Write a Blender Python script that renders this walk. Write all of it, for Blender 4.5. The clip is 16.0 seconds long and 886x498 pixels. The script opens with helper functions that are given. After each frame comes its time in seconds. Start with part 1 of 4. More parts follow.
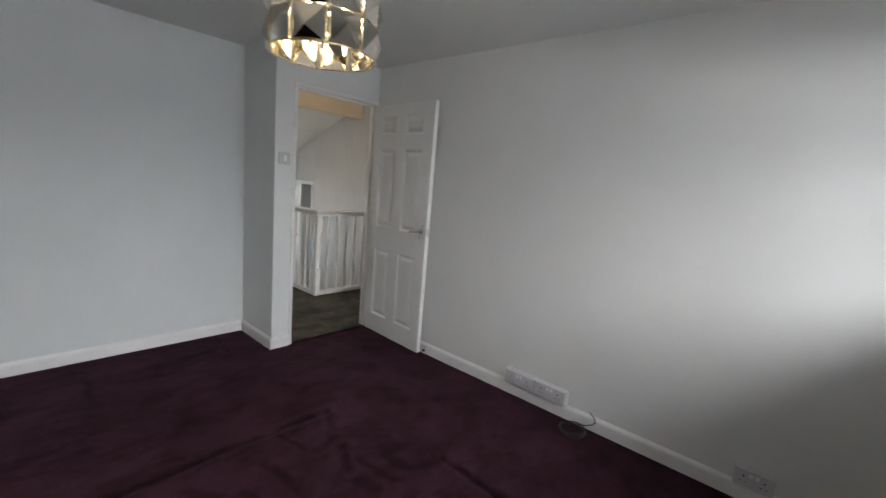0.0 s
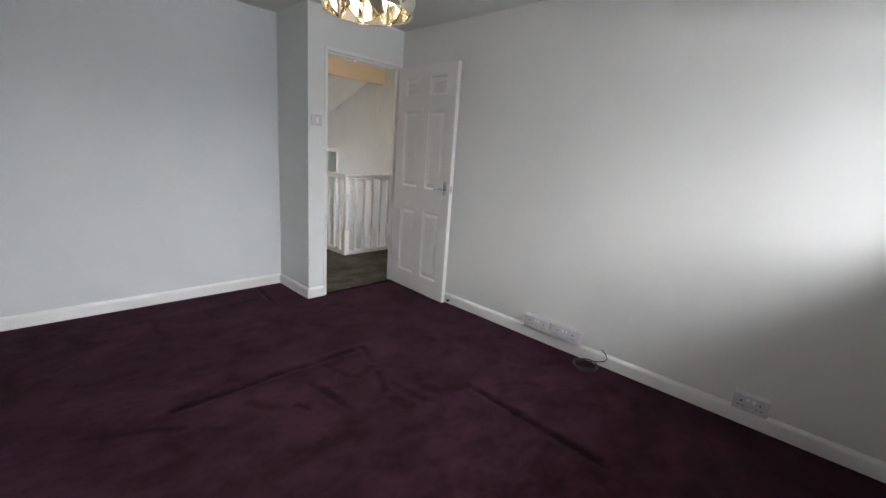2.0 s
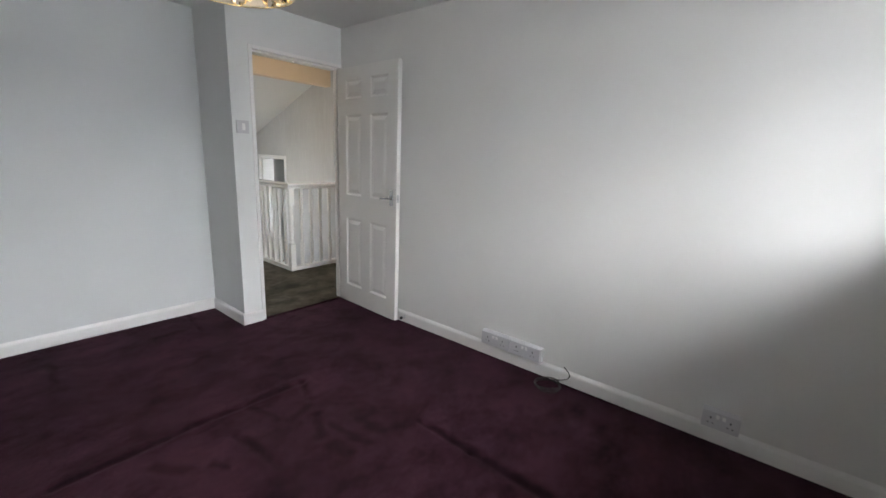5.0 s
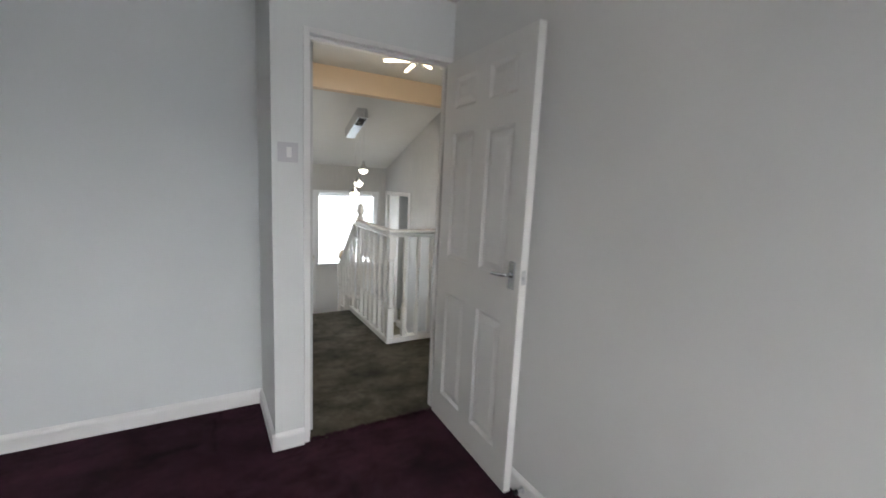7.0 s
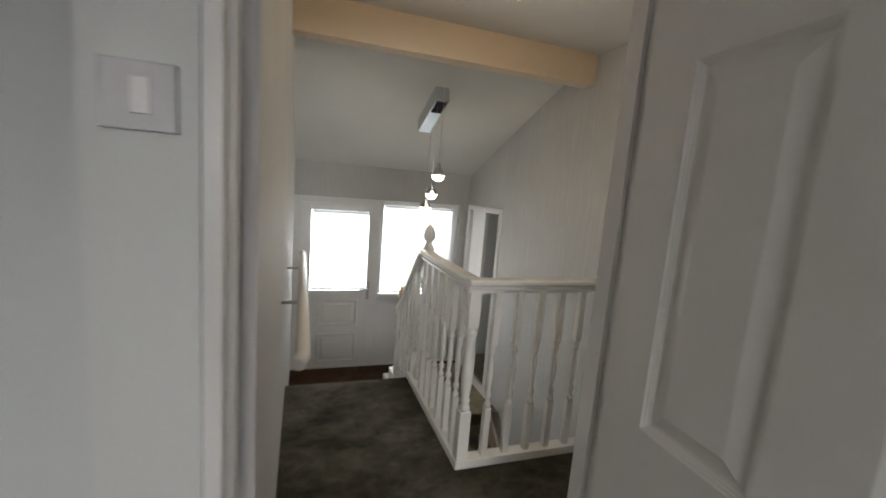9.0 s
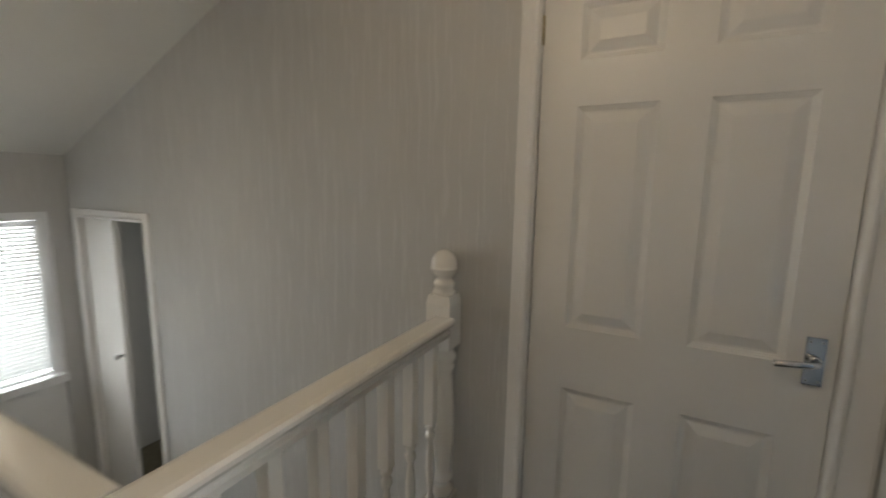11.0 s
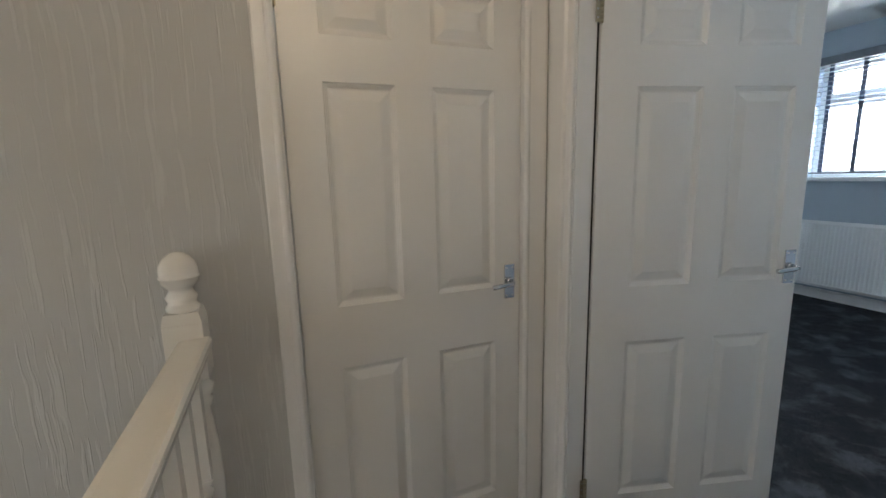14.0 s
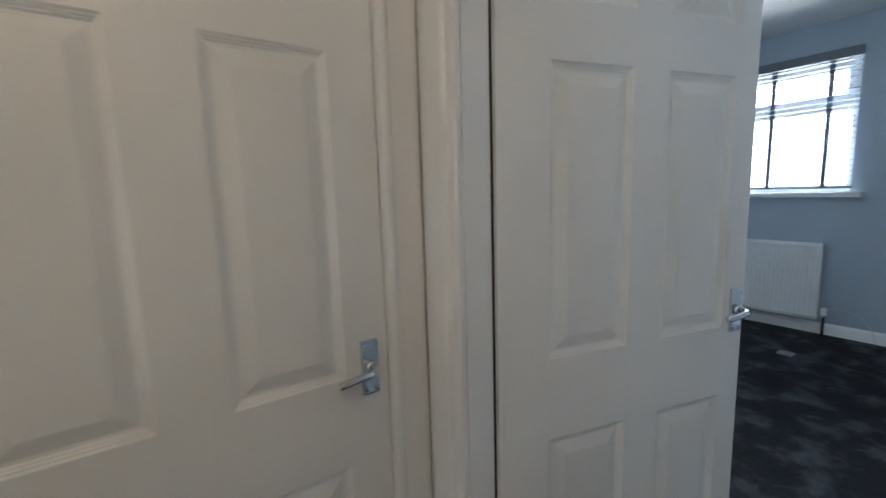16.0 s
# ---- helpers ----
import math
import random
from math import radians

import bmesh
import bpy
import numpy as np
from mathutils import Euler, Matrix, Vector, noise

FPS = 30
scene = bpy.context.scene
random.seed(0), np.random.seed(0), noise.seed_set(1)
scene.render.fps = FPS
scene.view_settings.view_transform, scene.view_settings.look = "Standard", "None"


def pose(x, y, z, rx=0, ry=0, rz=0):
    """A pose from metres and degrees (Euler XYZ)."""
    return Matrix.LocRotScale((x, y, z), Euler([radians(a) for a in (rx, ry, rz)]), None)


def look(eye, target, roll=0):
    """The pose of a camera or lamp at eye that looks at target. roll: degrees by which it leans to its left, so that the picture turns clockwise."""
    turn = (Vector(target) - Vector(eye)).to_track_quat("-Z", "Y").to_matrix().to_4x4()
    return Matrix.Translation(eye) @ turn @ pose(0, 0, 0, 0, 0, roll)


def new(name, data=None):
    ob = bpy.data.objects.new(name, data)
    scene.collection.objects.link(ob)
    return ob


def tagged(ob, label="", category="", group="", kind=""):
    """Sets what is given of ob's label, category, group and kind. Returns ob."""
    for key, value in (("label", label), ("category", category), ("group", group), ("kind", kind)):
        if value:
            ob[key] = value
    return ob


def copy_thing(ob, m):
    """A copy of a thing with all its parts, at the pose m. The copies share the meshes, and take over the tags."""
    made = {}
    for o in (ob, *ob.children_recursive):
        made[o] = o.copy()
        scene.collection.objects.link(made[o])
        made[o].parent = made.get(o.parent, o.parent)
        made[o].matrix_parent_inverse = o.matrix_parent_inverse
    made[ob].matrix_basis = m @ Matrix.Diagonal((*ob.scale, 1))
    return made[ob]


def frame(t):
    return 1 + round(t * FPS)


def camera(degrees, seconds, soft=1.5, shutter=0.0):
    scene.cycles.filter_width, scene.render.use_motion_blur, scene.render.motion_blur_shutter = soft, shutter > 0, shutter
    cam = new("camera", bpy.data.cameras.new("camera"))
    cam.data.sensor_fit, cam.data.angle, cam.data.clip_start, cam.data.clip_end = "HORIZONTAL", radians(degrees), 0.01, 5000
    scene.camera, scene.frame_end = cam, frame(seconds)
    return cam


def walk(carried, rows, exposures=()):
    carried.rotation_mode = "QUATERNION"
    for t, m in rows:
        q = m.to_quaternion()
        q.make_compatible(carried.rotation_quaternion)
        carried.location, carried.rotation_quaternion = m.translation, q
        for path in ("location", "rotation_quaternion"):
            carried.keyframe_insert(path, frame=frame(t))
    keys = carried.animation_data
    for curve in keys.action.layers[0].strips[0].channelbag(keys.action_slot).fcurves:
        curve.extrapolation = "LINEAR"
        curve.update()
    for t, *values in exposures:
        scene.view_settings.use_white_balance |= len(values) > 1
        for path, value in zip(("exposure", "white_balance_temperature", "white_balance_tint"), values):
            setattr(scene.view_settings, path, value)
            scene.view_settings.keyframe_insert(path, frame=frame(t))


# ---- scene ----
cam = camera(93.4, 16.0, shutter=0.4)
PATH = [
    (0, (0.001, 0.524, 1.391), (-1.3, 2.01, 1.074), 4.9),
    (0.5, (0.03, 0.417, 1.374), (-1.372, 1.806, 1.045), 5.0),
    (1, (0.101, 0.405, 1.34), (-1.323, 1.762, 0.976), 4.6),
    (1.5, (0.125, 0.358, 1.315), (-1.259, 1.741, 0.897), 4.4),
    (2, (0.147, 0.342, 1.291), (-1.199, 1.75, 0.838), 4.1),
    (2.5, (0.153, 0.333, 1.29), (-1.14, 1.781, 0.81), 3.7),
    (3, (0.158, 0.338, 1.294), (-1.093, 1.818, 0.798), 3.3),
    (3.5, (0.163, 0.337, 1.292), (-1.058, 1.844, 0.805), 3.0),
    (4, (0.164, 0.361, 1.297), (-1.04, 1.883, 0.814), 2.6),
    (4.2, (0.164, 0.378, 1.313), (-1.032, 1.913, 0.851), 2.6),
    (6.5, (-0.604, 1.485, 1.335), (-2.147, 2.712, 0.995), 2.2),
    (7, (-0.929, 1.723, 1.352), (-2.639, 2.714, 1.047), 2.8),
    (7.5, (-1.234, 1.928, 1.353), (-3.094, 2.6, 1.054), 3.0),
    (8, (-1.599, 2.053, 1.353), (-3.525, 2.498, 1.05), 3.9),
    (8.2, (-1.731, 2.088, 1.364), (-3.658, 2.53, 1.064), 4.3),
    (10.3, (-3.166, 2.663, 1.379), (-4.631, 3.996, 1.101), 2.5),
    (10.5, (-3.261, 2.724, 1.366), (-4.619, 4.165, 1.085), 2.1),
    (11, (-3.483, 2.831, 1.382), (-4.392, 4.588, 1.091), 0.9),
    (11.5, (-3.569, 2.987, 1.345), (-4.038, 4.908, 1.046), 0.2),
    (12, (-3.582, 3.143, 1.387), (-3.689, 5.118, 1.088), -0.5),
    (12.5, (-3.621, 3.129, 1.386), (-3.406, 5.092, 1.072), -1.1),
    (13, (-3.739, 2.987, 1.365), (-3.258, 4.904, 1.053), -1.4),
    (13.5, (-3.822, 2.882, 1.346), (-3.179, 4.748, 1.024), -1.5),
    (14, (-3.852, 2.849, 1.347), (-3.142, 4.688, 1.007), -1.5),
    (14.5, (-3.845, 2.854, 1.338), (-3.116, 4.685, 0.999), -1.3),
    (15, (-3.794, 2.917, 1.325), (-3.038, 4.735, 0.971), -1.2),
    (15.5, (-3.637, 3.106, 1.363), (-2.74, 4.867, 1.054), -1.2),
    (16, (-3.483, 3.302, 1.347), (-2.342, 4.923, 1.076), -1.7),
]
EXPOSURES = [(0.0, -0.48, 6500, 11.5), (0.5, -0.3, 6500, 11.5), (1.5, -0.15, 6500, 12), (3.5, 0.02, 6500, 12), (6.5, -0.25, 6500, 11.5), (8.0, -0.45, 6600, 11.5), (10.3, -0.98, 7150, 12.5),
             (11.0, -0.85, 7050, 11), (12.0, -0.64, 7000, 9.5), (13.0, -0.58, 7000, 11), (14.5, -0.55, 6650, 11), (16.0, -0.57, 6450, 11)]
walk(cam, [(t, look(eye, target, roll)) for t, eye, target, roll in PATH], EXPOSURES)

# ---- world, sun, daylight and exposure ----
world = bpy.data.worlds.new("overcast_world")
scene.world = world
world.use_nodes = True
wn = world.node_tree.nodes
sky = wn.new("ShaderNodeTexSky")
sky.sky_type = "NISHITA"
sky.sun_disc = False
sky.sun_elevation, sky.sun_rotation = radians(38), radians(95)
wn["Background"].inputs["Strength"].default_value = 0.12
world.node_tree.links.new(sky.outputs["Color"], wn["Background"].inputs["Color"])
sun = new("sun", bpy.data.lights.new("sun", "SUN"))
sun.data.energy, sun.data.angle, sun.data.color = 0.6, radians(14), (1.0, 0.95, 0.88)
sun.matrix_world = look((8, 2, 9), (0, 1.2, 0))
scene.view_settings.exposure = 0.0


def window_light(name, eye, target, width, height, watts, colour):
    """Sky light in a window's opening."""
    lamp = new(name, bpy.data.lights.new(name, "AREA"))
    lamp.data.shape, lamp.data.size, lamp.data.size_y = "RECTANGLE", width, height
    lamp.data.energy, lamp.data.color = watts, colour
    lamp.matrix_world = look(eye, target)
    return lamp


DAY = (0.945, 0.975, 1.0)
window_light("sky_light_bedroom", (2.55, 1.45, 2.45), (-3.3, 1.5, 1.0), 3.4, 1.6, 285, DAY)
window_light("sky_light_grey_room", (1.72, 4.9, 1.85), (-2, 4.9, 0.9), 1.5, 1.25, 460, (0.85, 0.94, 1.0))
window_light("sky_light_hall_door", (-7.12, 3.1, 0.62), (-3, 3.1, 0.5), 1.9, 1.2, 42, (0.86, 0.94, 1.0))


# ---- materials ----
def material(name, colour, rough=0.5, metal=0.0):
    m = bpy.data.materials.new(name)
    m.use_nodes = True
    b = m.node_tree.nodes["Principled BSDF"]
    b.inputs["Base Color"].default_value = (*colour, 1)
    b.inputs["Roughness"].default_value = rough
    b.inputs["Metallic"].default_value = metal
    return m, m.node_tree.nodes, m.node_tree.links, b


def coords(nodes, links, scale=(1, 1, 1), turn=(0, 0, 0)):
    c, mp = nodes.new("ShaderNodeTexCoord"), nodes.new("ShaderNodeMapping")
    mp.inputs["Scale"].default_value = scale
    mp.inputs["Rotation"].default_value = turn
    links.new(c.outputs["Object"], mp.inputs["Vector"])
    return mp.outputs["Vector"]


def noise_tex(nodes, links, vec, scale, detail=4.0, rough=0.55):
    n = nodes.new("ShaderNodeTexNoise")
    n.inputs["Scale"].default_value, n.inputs["Detail"].default_value, n.inputs["Roughness"].default_value = scale, detail, rough
    links.new(vec, n.inputs["Vector"])
    return n.outputs["Fac"]


def ramp(nodes, links, fac, stops):
    r = nodes.new("ShaderNodeValToRGB")
    e = r.color_ramp.elements
    while len(e) < len(stops):
        e.new(0.5)
    for k, (p, c) in enumerate(stops):
        e[k].position, e[k].color = p, (*c, 1)
    links.new(fac, r.inputs["Fac"])
    return r.outputs["Color"]


def mix(nodes, links, a, b, fac, mode="MIX"):
    x = nodes.new("ShaderNodeMixRGB")
    x.blend_type = mode
    for sock, v in ((x.inputs["Fac"], fac), (x.inputs["Color1"], a), (x.inputs["Color2"], b)):
        if isinstance(v, (int, float)):
            sock.default_value = v
        elif isinstance(v, tuple):
            sock.default_value = (*v, 1)
        else:
            links.new(v, sock)
    return x.outputs["Color"]


def bump(nodes, links, shader, heights, strength=0.3, distance=0.002):
    prev = None
    for h, s, d in heights:
        bp = nodes.new("ShaderNodeBump")
        bp.inputs["Strength"].default_value, bp.inputs["Distance"].default_value = s, d
        links.new(h, bp.inputs["Height"])
        if prev is not None:
            links.new(prev, bp.inputs["Normal"])
        prev = bp.outputs["Normal"]
    links.new(prev, shader.inputs["Normal"])


def painted_wall(name, colour, var=0.035, rough=0.75, orange_peel=0.25):
    m, n, l, b = material(name, colour, rough)
    v = coords(n, l)
    big = noise_tex(n, l, v, 1.3, 3)
    lo = tuple(c * (1 - var) for c in colour)
    hi = tuple(min(1, c * (1 + var)) for c in colour)
    l.new(ramp(n, l, big, [(0.3, lo), (0.7, hi)]), b.inputs["Base Color"])
    bump(n, l, b, [(noise_tex(n, l, v, 260, 2), orange_peel, 0.0012), (noise_tex(n, l, v, 9, 3), 0.12, 0.006)])
    return m


def gloss_paint(name, colour, rough=0.34, grain=True):
    m, n, l, b = material(name, colour, rough)
    v = coords(n, l)
    big = noise_tex(n, l, v, 3.0, 4)
    l.new(ramp(n, l, big, [(0.3, tuple(c * 0.95 for c in colour)), (0.7, colour)]), b.inputs["Base Color"])
    g = noise_tex(n, l, coords(n, l, (70, 70, 3.0)), 3.0, 5)
    l.new(ramp(n, l, noise_tex(n, l, v, 14, 3), [(0.3, (rough * 0.92,) * 3), (0.75, (rough * 1.1,) * 3)]), b.inputs["Roughness"])
    bump(n, l, b, [(g, 0.16, 0.0010), (noise_tex(n, l, v, 60, 2), 0.06, 0.001)] if grain else [(noise_tex(n, l, v, 38, 2), 0.03, 0.0008)])
    return m


def streak(nodes, links, vec, a, b, width):
    """How far a place lies within a line darkened for crease shade and brushed pile, from a to b."""
    def vmath(op, *ins):
        x = nodes.new("ShaderNodeVectorMath")
        x.operation = op
        for k, v in enumerate(ins):
            if isinstance(v, tuple):
                x.inputs[k].default_value = v
            else:
                links.new(v, x.inputs[k])
        return x
    ba = tuple(q - p for p, q in zip(a, b))
    ln = sum(c * c for c in ba)
    pa = vmath("SUBTRACT", vec, a).outputs["Vector"]
    h = nodes.new("ShaderNodeMath")
    h.operation, h.use_clamp = "MULTIPLY", True
    links.new(vmath("DOT_PRODUCT", pa, ba).outputs["Value"], h.inputs[0])
    h.inputs[1].default_value = 1.0 / ln
    sc = nodes.new("ShaderNodeVectorMath")
    sc.operation = "SCALE"
    sc.inputs[0].default_value = ba
    links.new(h.outputs["Value"], sc.inputs["Scale"])
    dist = vmath("DISTANCE", pa, sc.outputs["Vector"]).outputs["Value"]
    mr = nodes.new("ShaderNodeMapRange")
    mr.interpolation_type = "SMOOTHSTEP"
    for name, val in (("From Min", width * 0.15), ("From Max", width), ("To Min", 1.0), ("To Max", 0.0)):
        mr.inputs[name].default_value = val
    links.new(dist, mr.inputs["Value"])
    return mr.outputs["Result"]


# dark lines for the carpet colour: shade painted along creases, and brushed pile
BRUSHED_AND_CREASE_SHADE = [(-1.94, 0.75, -1.95, 0.97, 0.028), (-1.95, 0.97, -1.96, 1.29, 0.034), (-1.96, 1.29, -1.95, 1.84, 0.026), (-1.74, 1.37, -1.42, 1.41, 0.034), (-1.19, 2.04, -0.86, 2.03, 0.028),
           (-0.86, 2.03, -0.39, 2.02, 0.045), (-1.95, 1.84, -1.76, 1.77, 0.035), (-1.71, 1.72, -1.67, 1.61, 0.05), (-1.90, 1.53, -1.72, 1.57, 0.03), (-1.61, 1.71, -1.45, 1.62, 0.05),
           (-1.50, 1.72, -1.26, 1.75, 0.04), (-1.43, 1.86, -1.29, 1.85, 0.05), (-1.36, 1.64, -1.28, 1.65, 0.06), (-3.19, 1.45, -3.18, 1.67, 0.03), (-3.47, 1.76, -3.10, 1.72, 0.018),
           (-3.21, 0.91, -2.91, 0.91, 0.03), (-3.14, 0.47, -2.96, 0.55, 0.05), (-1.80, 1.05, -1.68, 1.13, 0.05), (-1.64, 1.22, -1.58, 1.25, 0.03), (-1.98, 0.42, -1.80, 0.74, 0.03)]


def pile_carpet(name, dark, mid, light, patch=2.3, sheen=0.25, tuft=420, smudge=0.0, streaks=(), nap=1.0):
    m, n, l, b = material(name, mid, 0.95)
    v = coords(n, l)
    warp = noise_tex(n, l, v, patch, 6, 0.62)
    small = noise_tex(n, l, v, patch * 5.5, 5, 0.6)
    fine = noise_tex(n, l, v, tuft, 2, 0.7)
    a = ramp(n, l, warp, [(0.36, dark), (0.5, mid), (0.66, light)])
    c = mix(n, l, a, ramp(n, l, small, [(0.34, dark), (0.6, mid), (0.75, light)]), 0.42)
    d = mix(n, l, c, ramp(n, l, fine, [(0.3, (0.55,) * 3), (0.7, (1.25,) * 3)]), 0.6, "MULTIPLY")
    clump = noise_tex(n, l, v, tuft * 0.2, 3, 0.65)
    d = mix(n, l, d, ramp(n, l, clump, [(0.32, (0.62,) * 3), (0.68, (1.3,) * 3)]), 0.55, "MULTIPLY")
    if smudge:
        rub = noise_tex(n, l, coords(n, l, (1.0, 0.62, 1.0), (0, 0, 0.6)), 5.2, 7, 0.68)
        d = mix(n, l, d, ramp(n, l, rub, [(0.35, (0.20,) * 3), (0.47, (0.70,) * 3), (0.57, (1.18,) * 3)]), smudge, "MULTIPLY")
    if streaks:
        w = n.new("ShaderNodeVectorMath")
        w.operation = "MULTIPLY_ADD"
        nz = n.new("ShaderNodeTexNoise")
        nz.inputs["Scale"].default_value, nz.inputs["Detail"].default_value = 9.0, 4.0
        l.new(v, nz.inputs["Vector"])
        l.new(nz.outputs["Color"], w.inputs[0])
        w.inputs[1].default_value = (0.10, 0.10, 0.0)
        off = n.new("ShaderNodeVectorMath")
        off.operation = "SUBTRACT"
        l.new(v, off.inputs[0])
        off.inputs[1].default_value = (0.05, 0.05, 0.0)
        l.new(off.outputs["Vector"], w.inputs[2])
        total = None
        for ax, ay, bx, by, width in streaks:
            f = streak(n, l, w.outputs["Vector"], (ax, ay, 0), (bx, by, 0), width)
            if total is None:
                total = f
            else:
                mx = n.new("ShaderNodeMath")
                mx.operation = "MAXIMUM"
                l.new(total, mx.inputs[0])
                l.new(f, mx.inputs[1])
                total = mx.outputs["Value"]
        # multiplies the pile colour down along these lines, crease shade included
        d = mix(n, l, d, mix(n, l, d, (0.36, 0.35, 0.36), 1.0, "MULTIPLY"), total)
    l.new(d, b.inputs["Base Color"])
    b.inputs["Sheen Weight"].default_value = sheen
    b.inputs["Sheen Roughness"].default_value = 0.5
    b.inputs["Sheen Tint"].default_value = (*[min(1.0, c * nap) for c in light], 1)
    b.inputs["Specular IOR Level"].default_value = 0.1
    bump(n, l, b, [(fine, 0.9, 0.006), (small, 0.5, 0.012)])
    return m


M_WALL = painted_wall("bedroom_wall_paint", (0.70, 0.71, 0.70))
M_COOL = painted_wall("cool_white_wall_paint", (0.66, 0.678, 0.68))
M_WARM = painted_wall("warm_white_wall_paint", (0.71, 0.702, 0.685))
M_CEIL = painted_wall("ceiling_paint", (0.72, 0.72, 0.70), orange_peel=0.4)
M_PEACH = painted_wall("peach_beam_paint", (0.72, 0.59, 0.44))
M_SKIRT = gloss_paint("skirting_paint", (0.80, 0.79, 0.78), 0.35, False)
M_DOOR = gloss_paint("door_paint", (0.78, 0.765, 0.74), 0.33)
M_RAIL = gloss_paint("banister_paint", (0.80, 0.78, 0.74), 0.24, False)
M_UPVC = gloss_paint("upvc", (0.82, 0.83, 0.84), 0.3, False)
M_RAD = painted_wall("radiator_enamel", (0.80, 0.81, 0.81), 0.012, 0.4, 0.02)
M_PURPLE = pile_carpet("purple_carpet", (0.017, 0.0062, 0.0108), (0.036, 0.0131, 0.0222), (0.058, 0.0212, 0.0357), 1.5, 0.35, smudge=0.9, streaks=BRUSHED_AND_CREASE_SHADE, nap=2.6)
M_OLIVE = pile_carpet("grey_brown_carpet", (0.044, 0.038, 0.028), (0.092, 0.082, 0.062), (0.150, 0.136, 0.106), 2.6, 0.4, smudge=0.95)
M_BLACK = pile_carpet("black_silver_carpet", (0.006, 0.007, 0.010), (0.016, 0.018, 0.023), (0.115, 0.125, 0.145), 4.6, 0.35)
M_BROWN = pile_carpet("brown_floor", (0.055, 0.030, 0.018), (0.085, 0.048, 0.029), (0.11, 0.065, 0.04), 4.0, 0.1)
M_SIDE = painted_wall("pale_grey_wall_paint", (0.70, 0.69, 0.65))
M_BLUE = painted_wall("blue_grey_wall_paint", (0.40, 0.47, 0.54))
M_STONE = painted_wall("outdoor_ground", (0.35, 0.34, 0.32))

# textured wallpaper of the landing: fine vertical strands in relief
M_PAPER, pn, pl, pb = material("strand_wallpaper", (0.56, 0.56, 0.55), 0.7)
pv = coords(pn, pl)
wob = pn.new("ShaderNodeVectorMath")
wob.operation = "MULTIPLY_ADD"
wn_ = pn.new("ShaderNodeTexNoise")
wn_.inputs["Scale"].default_value, wn_.inputs["Detail"].default_value = 6.0, 2.0
pl.new(pv, wn_.inputs["Vector"])
pl.new(wn_.outputs["Color"], wob.inputs[0])
wob.inputs[1].default_value = (1.9, 1.9, 0.0)
pl.new(coords(pn, pl, (96, 96, 3.4)), wob.inputs[2])
strand = ramp(pn, pl, noise_tex(pn, pl, wob.outputs["Vector"], 1.0, 2, 0.5), [(0.55, (0, 0, 0)), (0.65, (1, 1, 1))])
strand2 = noise_tex(pn, pl, coords(pn, pl, (150, 150, 5.0)), 1.0, 3, 0.6)
ground = ramp(pn, pl, noise_tex(pn, pl, pv, 1.4, 3), [(0.3, (0.50, 0.50, 0.495)), (0.7, (0.555, 0.555, 0.55))])
pl.new(mix(pn, pl, ground, (0.64, 0.64, 0.63), mix(pn, pl, (0, 0, 0), strand, 0.42)), pb.inputs["Base Color"])
bump(pn, pl, pb, [(strand, 0.5, 0.0022), (strand2, 0.22, 0.0012)])

M_CHROME = material("chrome", (0.63, 0.65, 0.68), 0.18, 1.0)[0]
M_STEEL = material("brushed_steel", (0.55, 0.55, 0.55), 0.32, 1.0)[0]
M_MIRROR = material("champagne_mirror", (0.72, 0.69, 0.64), 0.06, 1.0)[0]
M_GOLD = material("gold_metal", (0.88, 0.75, 0.46), 0.2, 1.0)[0]
M_BRASS = material("aged_brass_hinge", (0.44, 0.39, 0.28), 0.35, 1.0)[0]
M_PLASTIC = gloss_paint("white_switch_plastic", (0.56, 0.55, 0.57), 0.38, False)
M_DARK = material("dark_slot", (0.015, 0.015, 0.017), 0.5)[0]
M_CABLE = material("black_cable", (0.012, 0.012, 0.014), 0.45)[0]
M_PLUG = material("clear_cable_end", (0.6, 0.6, 0.58), 0.4)[0]
M_SLAT = gloss_paint("blind_slat", (0.78, 0.79, 0.79), 0.4, False)
sn, slk = M_SLAT.node_tree.nodes, M_SLAT.node_tree.links
trl, mxs = sn.new("ShaderNodeBsdfTranslucent"), sn.new("ShaderNodeMixShader")
trl.inputs["Color"].default_value = (0.85, 0.87, 0.87, 1)
mxs.inputs["Fac"].default_value = 0.45
slk.new(sn["Principled BSDF"].outputs["BSDF"], mxs.inputs[1])
slk.new(trl.outputs["BSDF"], mxs.inputs[2])
slk.new(mxs.outputs["Shader"], sn["Material Output"].inputs["Surface"])
M_GSLAT = gloss_paint("grey_blind_slat", (0.20, 0.245, 0.31), 0.4, False)
M_SCRAP = material("grey_paper", (0.22, 0.24, 0.27), 0.8)[0]
M_GRAIL = material("grey_blind_rail", (0.16, 0.18, 0.21), 0.6)[0]
M_TAPE = material("dark_blind_tape", (0.10, 0.13, 0.19), 0.9)[0]
M_OAK = gloss_paint("bare_pine", (0.62, 0.46, 0.27), 0.45)
M_BEIGE = pile_carpet("beige_stair_carpet", (0.22, 0.19, 0.13), (0.30, 0.27, 0.19), (0.38, 0.34, 0.25), 4.0, 0.1)

M_GLASS, gn, gl, gb = material("window_glass", (1, 1, 1), 0.0)
gb.inputs["Transmission Weight"].default_value = 1.0
gb.inputs["IOR"].default_value = 1.02


def glow(name, colour, strength):
    m, n, l, b = material(name, colour, 0.4)
    b.inputs["Emission Color"].default_value = (*colour, 1)
    b.inputs["Emission Strength"].default_value = strength
    return m


